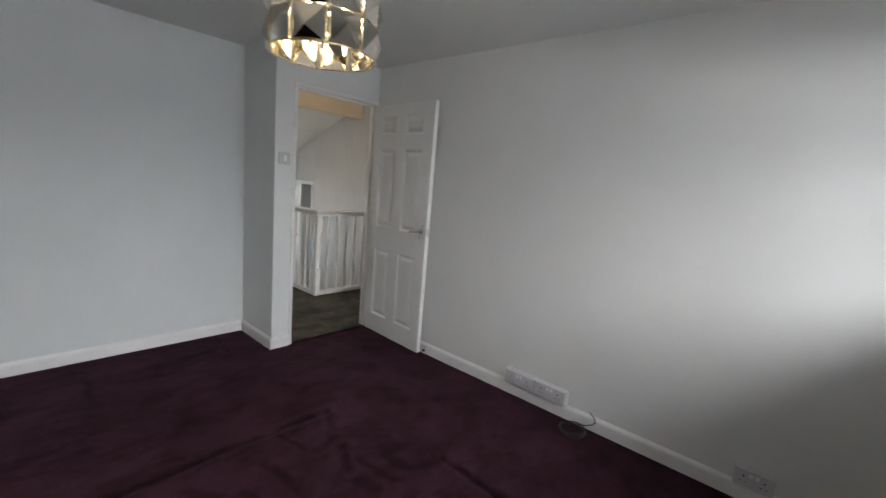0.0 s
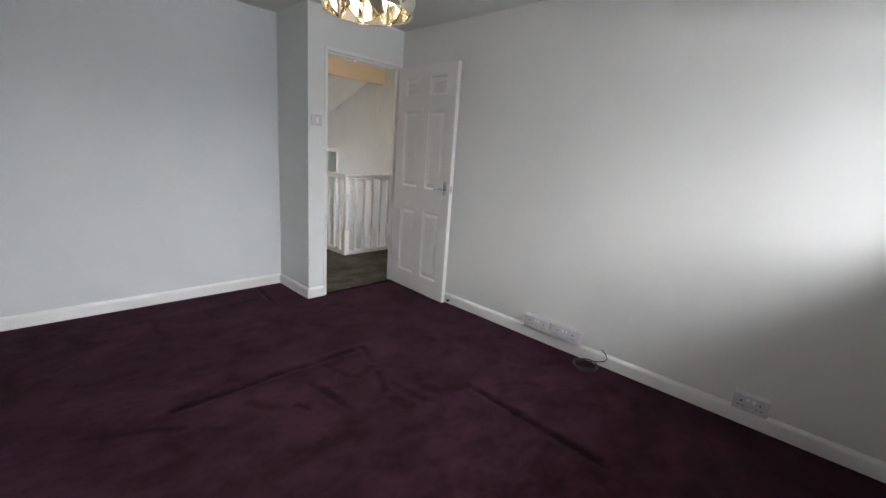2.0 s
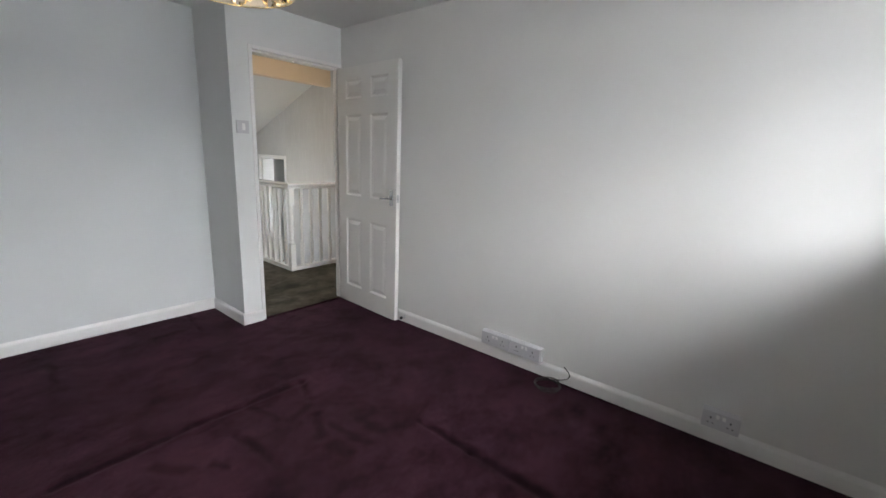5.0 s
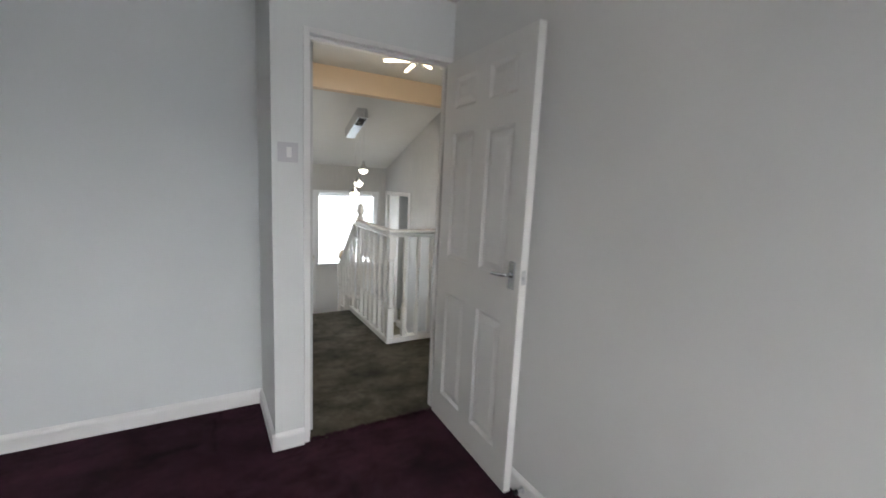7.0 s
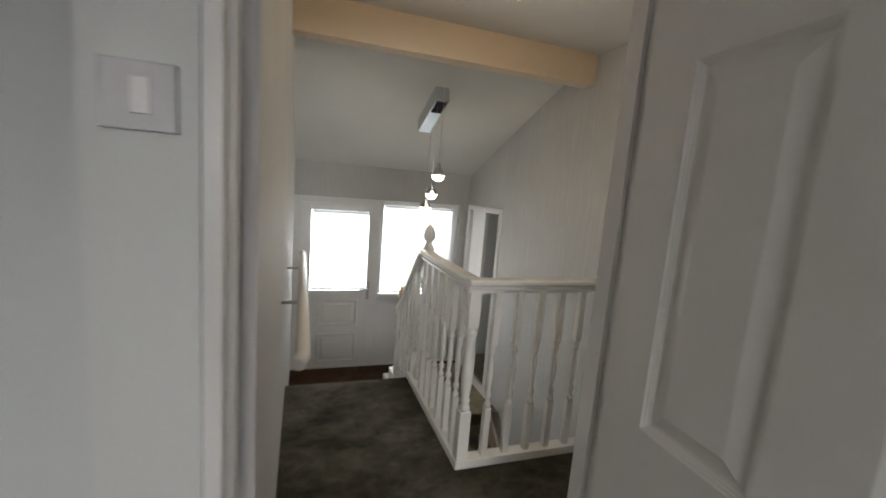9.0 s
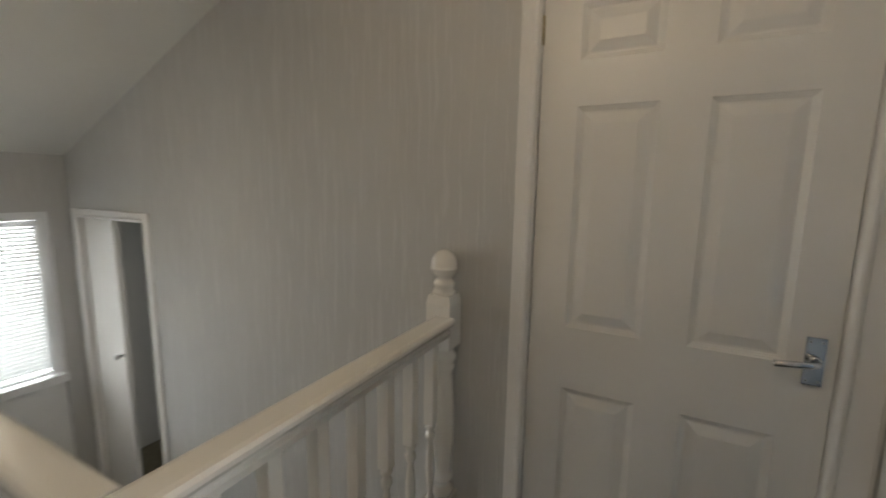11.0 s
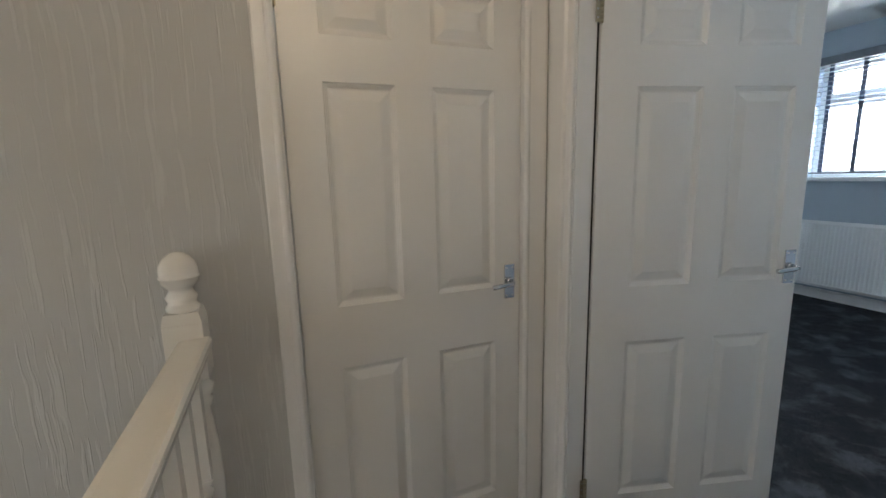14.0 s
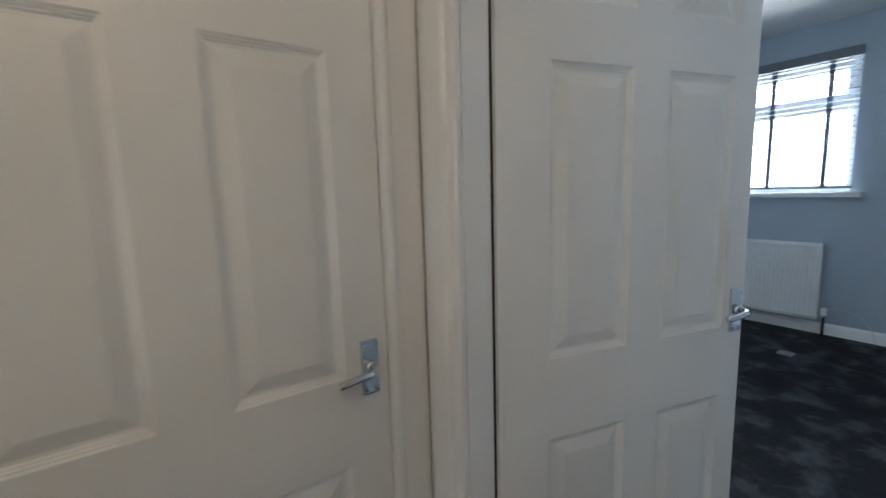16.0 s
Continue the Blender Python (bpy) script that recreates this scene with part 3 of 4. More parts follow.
PLAIN = [(0.0, 0.0), (0.009, 0.0), (0.014, 0.006), (0.0155, 0.012), (0.014, 0.018), (0.0105, 0.023), (0.010, 0.030), (0.0105, 0.052), (0.008, 0.058), (0.0, 0.058)]
OGEE = [(0.0, 0.0), (0.011, 0.0), (0.0145, 0.004), (0.0145, 0.009), (0.009, 0.013), (0.009, 0.022), (0.0165, 0.026), (0.0185, 0.030), (0.0185, 0.054), (0.014, 0.058), (0.0, 0.058)]


def architrave(d, axis, face, out, a0, a1, z1, width=0.058, z0=0.0, sides="lrt", prof=PLAIN):
    """Moulded architrave pieces on a wall face; out is +1 or -1 along axis."""
    prof = [(p, q * width / 0.058) for p, q in prof]

    def piece(fn, s, e):
        bm = bmesh.new()
        a = [bm.verts.new(fn(p, q, s)) for p, q in prof]
        b = [bm.verts.new(fn(p, q, e)) for p, q in prof]
        n = len(prof)
        for k in range(n):
            bm.faces.new((a[k], a[(k + 1) % n], b[(k + 1) % n], b[k]))
        bm.faces.new(a[::-1])
        bm.faces.new(b)
        part("architrave", bm, M_SKIRT, d)

    def pt(p, a, z):
        return (face + out * p, a, z) if axis == "x" else (a, face + out * p, z)
    if "l" in sides:
        piece(lambda p, q, s: pt(p, a0 - q, s), z0, z1 + width)
    if "r" in sides:
        piece(lambda p, q, s: pt(p, a1 + q, s), z0, z1 + width)
    if "t" in sides:
        piece(lambda p, q, s: pt(p, s, z1 + q), a0, a1)


lining("door_frame_1", "x", -3.070, -2.969, 2.163, 2.906, 1.993, 0.026, "white painted bedroom door lining with stop bead", stop=(-3.05, -3.012))
d = lining("door_frame_2", "y", 4.088, 4.188, -3.8255, -3.079, 1.992, 0.024, "white painted frame of the closed door")
architrave(d, "y", 4.089, -1, -3.829, -3.078, 1.994, 0.056, sides="lt")
architrave(d, "y", 4.089, -1, -3.829, -3.078, 1.994, 0.088, sides="r", prof=[(p, q * 0.66 if q < 0.028 else q) for p, q in PLAIN])
d = lining("door_frame_3", "x", -2.971, -2.901, 3.135, 3.952, 1.995, 0.020, "white painted frame of the open second door")
architrave(d, "x", -2.973, -1, 3.130, 3.954, 2.0, 0.088, prof=OGEE)
bm = bmesh.new()
box(bm, (-2.981, 4.043, 0.0), (-2.9725, 4.0885, 2.09), 0.0015)
part("corner_fillet", bm, M_SKIRT, d)
# unseen room-side architrave, added to keep grey room light out of the hinge gap
for q0, q1, r0, r1 in ((3.954, 4.03, 0.0, 2.07), (3.06, 3.131, 0.0, 2.07), (3.131, 3.954, 2.0, 2.07)):
    bm = bmesh.new()
    box(bm, (-2.880, q0, r0), (-2.864, q1, r1), 0.003)
    part("architrave", bm, M_SKIRT, d)
d = lining("door_frame_4", "y", 4.088, 4.235, -6.70, -5.965, 1.165, 0.02, "white painted frame of the side room door", z0=LOW)
architrave(d, "y", 4.089, -1, -6.70, -5.965, 1.165, 0.055, LOW)
sl = thing("door_4", pose(-6.698, 4.115, LOW + 0.005), "plain white sliding door half across its opening", "door", "", "structure")
bm = bmesh.new()
box(bm, (0, 0, 0), (0.35, 0.034, 1.835), 0.004)
part("leaf", bm, M_DOOR, sl)
bm = bmesh.new()
lathe(bm, [(0.008, 0.0), (0.008, 0.02), (0.016, 0.026), (0.018, 0.036), (0.012, 0.044), (0.002, 0.046)], 16, Matrix.Translation((0.325, 0, 0.995)) @ Matrix.Rotation(radians(90), 4, "X"))
part("knob", bm, M_STEEL, sl, "small round steel knob")

# ---- stairs and balustrade ----
steps = thing("stair_flight", pose(-5.08, 2.20, 0), "short carpeted stairs from landing down to the hall", "stairs", "", "structure")
for k in range(3):
    bm = bmesh.new()
    x1 = -0.23 * k
    z = -0.17 * (k + 1)
    box(bm, (x1 - 0.25, 0, z - 0.03), (x1, 0.85, z), 0.006)
    box(bm, (x1 - 0.232, 0.0, LOW), (x1 - 0.002, 0.85, z - 0.03))
    part("tread", bm, M_OLIVE, steps)
bm = bmesh.new()
for k in range(1, 5):
    box(bm, (-0.23 * k + 0.0, 0.85, LOW), (-0.23 * (k - 1), 0.895, -0.17 * k + 0.11 + 0.17), 0.0)
part("string", bm, M_RAIL, steps, "white painted stair string")
lower = thing("lower_stair_flight", pose(-5.95, 3.10, LOW), "carpeted stairs falling from the hall under the landing", "stairs", "", "structure")
for k in range(7):
    bm = bmesh.new()
    box(bm, (0.22 * k, 0, -0.18 * (k + 1) - 0.10), (0.22 * (k + 1) + 0.02, 0.985, -0.18 * (k + 1)), 0.006)
    part("tread", bm, M_BEIGE, lower)
bm = bmesh.new()
pts = [(-0.25, 0.10), (-0.02, 0.09), (0.06, 0.06), (0.12, 0.0)]
pts += [(0.12 + 0.22 * k, -0.18 * k) for k in range(1, 7)]
for (ax, az), (bx, bz) in zip(pts, pts[1:]):
    vs = [bm.verts.new(p) for p in ((ax, 0.962, az), (bx, 0.962, bz), (bx, 0.962, bz - 0.22), (ax, 0.962, az - 0.22), (ax, 0.988, az), (bx, 0.988, bz), (bx, 0.988, bz - 0.22), (ax, 0.988, az - 0.22))]
    for q in ((0, 1, 2, 3), (7, 6, 5, 4), (0, 4, 5, 1), (2, 6, 7, 3)):
        bm.faces.new([vs[i] for i in q])
part("wall_string", bm, M_RAIL, lower, "white painted curved wall string")

RX, RY = -4.080, 3.060       # lines of the two guard rails
N1, N2, N3 = (RX - 0.022, 4.040), (-4.970, RY + 0.03), (-5.53, RY + 0.012)


def newel(name, x, y, z0, height, label, cap=True, square=0.082, capmat=None):
    n = thing(name, pose(x, y, z0), label, "newel post", "newel posts")
    h = square / 2
    cz = 0.90 if x < -4.5 else 0.79
    top = height - (0.19 * cz if cap else 0.0)
    bm = bmesh.new()
    box(bm, (-h, -h, 0), (h, h, 0.30), 0.004)
    part("base_block", bm, M_RAIL, n)
    bm = bmesh.new()
    e = 0.028 if cap else 0.0
    box(bm, (-h, -h, top - 0.18), (h, h, top - e), 0.003)
    if cap:
        base = [bm.verts.new((a * h, b * h, top - e)) for a, b in ((-1, -1), (1, -1), (1, 1), (-1, 1))]
        crown = [bm.verts.new((a * 0.038, b * 0.038, top)) for a, b in ((-1, -1), (1, -1), (1, 1), (-1, 1))]
        for q in range(4):
            bm.faces.new((base[q], base[(q + 1) % 4], crown[(q + 1) % 4], crown[q]))
        bm.faces.new(crown)
    part("head_block", bm, M_RAIL, n)
    lo, hi = 0.30, top - 0.18
    s = hi - lo
    prof = [(0.030, 0), (0.040, 0.02), (0.041, 0.05), (0.032, 0.07), (0.028, 0.09), (0.037, 0.115), (0.037, 0.135), (0.027, 0.16), (0.033, 0.22), (0.039, 0.34), (0.041, 0.45),
            (0.038, 0.62), (0.032, 0.78), (0.029, 0.83), (0.037, 0.86), (0.038, 0.88), (0.033, 0.895), (0.042, 0.92), (0.043, 0.95), (0.034, 0.968), (0.031, 0.985), (0.036, 1.0)]
    bm = bmesh.new()
    lathe(bm, [(r * square / 0.082, lo + q * s) for r, q in prof], 24)
    part("turning", bm, M_RAIL, n)
    if cap:
        bm = bmesh.new()
        ball = [(0.038, -0.004), (0.041, 0.004), (0.042, 0.014), (0.036, 0.022), (0.0345, 0.030), (0.0385, 0.040), (0.0385, 0.048), (0.034, 0.056), (0.030, 0.064), (0.0295, 0.070), (0.034, 0.078), (0.042, 0.088),
                (0.0455, 0.098), (0.0462, 0.104), (0.0495, 0.108), (0.0500, 0.112), (0.0470, 0.116), (0.0475, 0.126), (0.046, 0.142), (0.041, 0.158), (0.031, 0.174), (0.017, 0.186), (0.006, 0.1895), (0.001, 0.19)]
        acorn = [(0.038, -0.004), (0.040, 0.006), (0.039, 0.016), (0.031, 0.030), (0.026, 0.044), (0.022, 0.058), (0.022, 0.066), (0.030, 0.074), (0.0385, 0.086), (0.0405, 0.096), (0.041, 0.108), (0.0395, 0.124),
                 (0.035, 0.144), (0.027, 0.163), (0.017, 0.178), (0.008, 0.187), (0.001, 0.19)]
        c = acorn if x < -4.5 else ball
        lathe(bm, [(r * (0.92 if x < -4.5 else 0.93), top + q * cz) for r, q in c], 28)
        part("acorn_cap", bm, capmat or M_RAIL, n, "" if capmat is None else "bare pine acorn cap")
    return n


newel("newel_post", N1[0], N1[1], 0, 1.182, "white turned newel post with acorn cap against the wall", square=0.088)
newel("newel_post", N2[0], N2[1], -0.17, 1.30, "white turned newel post with acorn cap at the stair head", square=0.072)
newel("newel_post", N3[0], N3[1], LOW, 1.25, "white newel post with bare pine cap at the stair foot", capmat=M_OAK)
newel("corner_post", RX, RY, 0, 0.91, "white turned corner post under the banister bend", cap=False, square=0.058)


def handrail(name, a, b, label, overrun=0.0):
    """A moulded handrail from a to b (centre of its top)."""
    r = thing(name, Matrix(), label, "handrail", "handrails")
    a, b = Vector(a), Vector(b)
    d = (b - a).normalized()
    side = d.cross(Vector((0, 0, 1))).normalized()
    up = side.cross(d)
    upper = [(0.019, -0.034), (0.033, -0.027), (0.038, -0.018), (0.038, -0.009), (0.033, -0.002), (0.022, 0.0), (-0.022, 0.0), (-0.033, -0.002), (-0.038, -0.009), (-0.038, -0.018), (-0.033, -0.027), (-0.019, -0.034)]
    under = [(-0.022, -0.064), (0.022, -0.064), (0.025, -0.048), (0.018, -0.043), (0.018, -0.0335), (-0.018, -0.0335), (-0.018, -0.043), (-0.025, -0.048)]
    for nm, prof in (("rail", upper), ("under_moulding", under)):
        bm = bmesh.new()
        ra = [bm.verts.new(a + side * p + up * q) for p, q in prof]
        rb = [bm.verts.new(b + side * p + up * q) for p, q in prof]
        n = len(prof)
        for k in range(n):
            bm.faces.new((ra[k], ra[(k + 1) % n], rb[(k + 1) % n], rb[k]))
        bm.faces.new(ra[::-1])
        bm.faces.new(rb)
        part(nm, bm, M_RAIL, r)
    return r


RT = 0.966
handrail("handrail", (RX, RY - 0.038, RT), (RX, N1[1] - 0.035, RT), "white moulded handrail from corner to wall newel")
handrail("handrail", (RX - 0.038, RY, RT), (N2[0] + 0.035, RY, RT), "white moulded handrail along the stairwell")
handrail("handrail", (N2[0] - 0.03, RY, 0.93), (N3[0] + 0.03, RY, 0.41), "white moulded handrail falling with the short stairs")
for lo, hi in (((RX - 0.035, RY - 0.035, 0.0), (RX + 0.035, 4.088, 0.045)), ((-5.08, RY - 0.035, 0.0), (RX - 0.036, RY + 0.035, 0.045))):
    bm = bmesh.new()
    box(bm, lo, hi, 0.004)
    struct("trim_base_rail", bm, M_RAIL, "white painted base rail of the balustrade", "base rail")
for lo, hi in (((RX - 0.042, RY + 0.03, -0.26), (RX - 0.026, 4.088, -0.001)), ((-5.08, RY + 0.025, -0.26), (RX - 0.04, RY + 0.04, -0.001))):
    bm = bmesh.new()
    box(bm, lo, hi, 0.002)
    struct("trim_apron", bm, M_RAIL, "white painted apron lining round the stairwell edge", "apron lining")


def baluster(x, y, z0, height):
    n = thing("baluster", pose(x, y, z0), "white painted turned wooden baluster", "baluster", "balusters of the landing")
    h = 0.0165
    lo, hi = 0.26, height - 0.27
    bm = bmesh.new()
    box(bm, (-h, -h, 0), (h, h, lo), 0.002)
    part("foot", bm, M_RAIL, n)
    bm = bmesh.new()
    box(bm, (-h, -h, hi), (h, h, height), 0.002)
    part("head", bm, M_RAIL, n)
    s = hi - lo
    prof = [(0.012, 0), (0.018, 0.03), (0.018, 0.06), (0.011, 0.09), (0.010, 0.13), (0.0165, 0.17), (0.0165, 0.21), (0.009, 0.26), (0.0125, 0.38), (0.0165, 0.52), (0.0150, 0.66), (0.0100, 0.78),
            (0.0095, 0.82), (0.0165, 0.86), (0.0165, 0.90), (0.010, 0.93), (0.018, 0.97), (0.012, 1.0)]
    bm = bmesh.new()
    lathe(bm, [(r, lo + q * s) for r, q in prof], 12)
    part("spindle", bm, M_RAIL, n)
    return n


first = baluster(RX, RY + 0.125, 0.045, RT - 0.06 - 0.045)
for k in range(1, 7):
    copy_thing(first, pose(RX, RY + 0.125 + 0.122 * k, 0.045))
for k in range(6):
    copy_thing(first, pose(RX - 0.128 - 0.122 * k, RY, 0.045))
for k in range(5):
    x = N2[0] - 0.10 - 0.092 * k
    z = 0.93 - 0.06 - (N2[0] - 0.03 - x) * 1.04
    copy_thing(first, pose(x, RY, z - 0.861))

# wall handrail on the other side of the short stairs
wr = thing("wall_handrail", Matrix(), "white wooden handrail fixed along the stair wall", "handrail")
bm = bmesh.new()
tube(bm, [(-3.46, 2.272, 0.862), (-3.49, 2.285, 0.872), (-5.05, 2.285, 0.90), (-5.75, 2.285, 0.40)], 0.021, 14)
part("rail", bm, M_RAIL, wr)
for x, z in ((-4.2, 0.876), (-4.95, 0.876), (-5.6, 0.48)):
    bm = bmesh.new()
    tube(bm, [(x, 2.20, z - 0.05), (x, 2.26, z - 0.05), (x, 2.285, z - 0.01)], 0.008)
    part("bracket", bm, M_STEEL, wr)

d = bpy.data.objects["door_frame_3"]
# black strip added for the deep shade in the hinge gap
bm = bmesh.new()
box(bm, (-2.909, 3.955, 0.01), (-2.886, 3.963, 1.98))
part("gap_shade_strip", bm, M_DARK, d, "black strip standing in for shade in the hinge gap")

# ---- entrance door with side window ----
ent = thing("door_5", pose(FX, 0, 0), "white upvc entrance door with half glazing and lowered blind", "door", "", "structure")


def bar(parent, name, y0, y1, z0, z1, x0=-0.09, x1=-0.03, mat=None, bev=0.004):
    bm = bmesh.new()
    box(bm, (x0, y0, z0), (x1, y1, z1), bev)
    return part(name, bm, mat or M_UPVC, parent)


bar(ent, "frame", 2.19, 2.275, LOW, 1.21)
bar(ent, "frame", 3.000, 3.090, LOW, 1.21)
bar(ent, "frame", 2.275, 3.000, 1.125, 1.21)
bar(ent, "threshold", 2.275, 3.000, LOW, LOW + 0.04)
bar(ent, "stile", 2.268, 2.375, LOW + 0.03, 1.132, -0.08, -0.018)
bar(ent, "stile", 2.970, 3.008, LOW + 0.03, 1.132, -0.08, -0.018)
bar(ent, "top_rail", 2.375, 2.970, 1.060, 1.132, -0.08, -0.018)
bar(ent, "panel", 2.375, 2.970, LOW + 0.03, 0.195, -0.07, -0.022)
for q0, q1 in ((-0.62, -0.28), (-0.20, 0.10)):
    bm = bmesh.new()
    loops = []
    for inset, dx in ((0, -0.022), (0.008, -0.010), (0.020, -0.010), (0.032, -0.020), (0.05, -0.020), (0.062, -0.012)):
        loops.append([bm.verts.new(c) for c in ((dx, 2.46 + inset, q0 + inset), (dx, 2.89 - inset, q0 + inset), (dx, 2.89 - inset, q1 - inset), (dx, 2.46 + inset, q1 - inset))])
    for a, b in zip(loops, loops[1:]):
        for e in range(4):
            bm.faces.new((a[e], a[(e + 1) % 4], b[(e + 1) % 4], b[e]))
    bm.faces.new(loops[-1])
    part("raised_moulding", bm, M_UPVC, ent)
bm = bmesh.new()
box(bm, (-0.014, 2.56, 0.125), (-0.004, 2.78, 0.165), 0.004)
part("letter_plate", bm, M_UPVC, ent)
pane = bar(ent, "pane", 2.375, 2.970, 0.195, 1.060, -0.055, -0.049, M_GLASS, 0)
pane.visible_shadow = False
bm = bmesh.new()
box(bm, (-0.016, 2.972, 0.10), (-0.008, 3.003, 0.30), 0.003)
part("handle_plate", bm, M_STEEL, ent)
bm = bmesh.new()
tube(bm, [(-0.012, 2.988, 0.22), (0.03, 2.988, 0.22), (0.034, 2.97, 0.22), (0.034, 2.89, 0.218)], 0.008)
part("lever", bm, M_STEEL, ent, "steel lever handle")

win = thing("window_1", pose(FX, 0, 0), "white upvc side window with venetian blind above a panel", "window", "", "structure")
bar(win, "frame", 3.0905, 3.128, LOW, 1.21)
bar(win, "frame", 3.922, 3.995, LOW, 1.21)
bar(win, "frame", 3.128, 3.922, 1.148, 1.21)
bar(win, "window_sill", 3.10, 3.985, 0.115, 0.165, -0.09, 0.03)
bar(win, "lower_panel", 3.125, 3.925, LOW, 0.115, -0.08, -0.03)
pane = bar(win, "pane", 3.125, 3.925, 0.165, 1.150, -0.075, -0.069, M_GLASS, 0)
pane.visible_shadow = False


def blind(name, m, width, drop, pitch, slat, tilt, mat, label, tapes=(), tape_mat=None, rail_h=0.03, rail_mat=None):
    """A venetian blind hanging down from its head rail; width along y, room side along +x."""
    b = thing(name, m, label, "blind")
    bm = bmesh.new()
    box(bm, (-0.02, 0, -rail_h), (0.025, width, 0), 0.003)
    part("head_rail", bm, rail_mat or mat, b)
    bm = bmesh.new()
    c, s = math.cos(radians(tilt)) * slat / 2, math.sin(radians(tilt)) * slat / 2
    n = int((drop - rail_h - 0.02) / pitch)
    for k in range(n):
        z = -rail_h - pitch * (k + 0.6)
        v = [bm.verts.new(p) for p in ((-c, 0.004, z + s), (0, 0.004, z + 0.002), (c, 0.004, z - s), (c, width - 0.004, z - s), (0, width - 0.004, z + 0.002), (-c, width - 0.004, z + s))]
        w = [bm.verts.new((q.co.x, q.co.y, q.co.z - 0.0012)) for q in v]
        for f in ((0, 1, 4, 5), (1, 2, 3, 4)):
            bm.faces.new([v[i] for i in f])
            bm.faces.new([w[i] for i in f[::-1]])
        for i in range(6):
            bm.faces.new((v[i], w[i], w[(i + 1) % 6], v[(i + 1) % 6]))
    tagged(part("slats", bm, mat, b), kind="stuff")
    bm = bmesh.new()
    box(bm, (-0.016, 0, -drop), (0.016, width, -drop + 0.016), 0.003)
    part("bottom_rail", bm, rail_mat or mat, b)
    for y in tapes:
        bm = bmesh.new()
        box(bm, (slat / 2 + 0.002, y - 0.019, -drop), (slat / 2 + 0.0035, y + 0.019, -rail_h))
        part("tape", bm, tape_mat, b)
    return b


blind("venetian_blind", pose(FX - 0.005, 3.128, 1.148), 0.794, 0.965, 0.0235, 0.024, 42, M_SLAT, "white venetian blind over the hall side window")
blind("venetian_blind", pose(FX - 0.020, 2.385, 1.058), 0.580, 0.845, 0.0215, 0.021, 12, M_SLAT, "white venetian blind in the entrance door glazing")
for n_, y0, z0_, y1, z1_, x_ in (("backdrop", -3.0, -2.5, 9.0, 6.0, -9.2),):
    bm = bmesh.new()
    box(bm, (x_, y0, z0_), (x_ + 0.02, y1, z1_))
    struct(n_, bm, M_OUT, "bright overcast sky outside the entrance", "sky")

# ---- landing lights ----
lc = Vector((-3.71, 3.065, LCEIL))
sp = thing("ceiling_light", Matrix.Translation(lc), "chrome ceiling light with eight glowing tube arms, switched on", "ceiling light")
bm = bmesh.new()
lathe(bm, [(0.055, 0), (0.055, -0.018), (0.045, -0.026), (0.018, -0.03), (0.016, -0.07), (0.030, -0.075), (0.034, -0.125), (0.028, -0.115), (0.012, -0.125)], 24)
part("canopy", bm, M_CHROME, sp, "chrome canopy and hub")
for k, a in enumerate((208, 172, 137, 97, 60, 12, -33, -75)):
    u = Vector((math.cos(radians(a)), math.sin(radians(a)), 0.10 - 0.12 * (k % 2)))
    bm = bmesh.new()
    tube(bm, [Vector((0, 0, -0.125)) + u * 0.02, Vector((0, 0, -0.125)) + u * 0.085], 0.013, 12)
    arm = part("arm", bm, M_CHROME, sp)
    bm = bmesh.new()
    tube(bm, [Vector((0, 0, -0.125)) + u * 0.085, Vector((0, 0, -0.125)) + u * 0.31], 0.0125, 12)
    part("tube", bm, M_TUBE, arm, "glowing warm white tube")
bulb = new("ceiling_light_glow", bpy.data.lights.new("ceiling_light_glow", "POINT"))
bulb.data.energy, bulb.data.color, bulb.data.shadow_soft_size = 8.3, (1.0, 0.825, 0.63), 0.10
bulb.location = lc + Vector((0, 0, -0.29))

al = thing("smoke_alarm", pose(-3.83, 2.83, LCEIL), "round white smoke alarm on the landing ceiling", "smoke alarm")
bm = bmesh.new()
lathe(bm, [(0.052, 0), (0.054, -0.012), (0.050, -0.028), (0.030, -0.036), (0.004, -0.037)], 24)
part("body", bm, M_PLASTIC, al)
bm = bmesh.new()
lathe(bm, [(0.014, -0.036), (0.014, -0.039), (0.003, -0.0395)], 14)
part("test_button", bm, M_STEEL, al)

# pendant cluster on the sloping ceiling
slope = math.atan2(2.33 - 1.505, 2.10)
pc = thing("pendant_cluster", Matrix(), "chrome ceiling plate with three lit glass ball pendants", "pendant light")
bm = bmesh.new()
pm = Matrix.Translation((-5.50, 3.225, 2.33 - 0.70 * math.tan(slope) - 0.058)) @ Matrix.Rotation(-slope, 4, "Y")
box(bm, (-0.33, -0.052, -0.052), (0.17, 0.052, 0.062), 0.004)
bmesh.ops.transform(bm, matrix=pm, verts=bm.verts)
part("ceiling_box", bm, M_CHROME, pc)
bm = bmesh.new()
box(bm, (-0.01, -0.038, -0.0545), (0.14, 0.038, -0.0515), 0.001)
bmesh.ops.transform(bm, matrix=pm, verts=bm.verts)
part("dark_cover", bm, M_DARK, pc, "black cover plate")
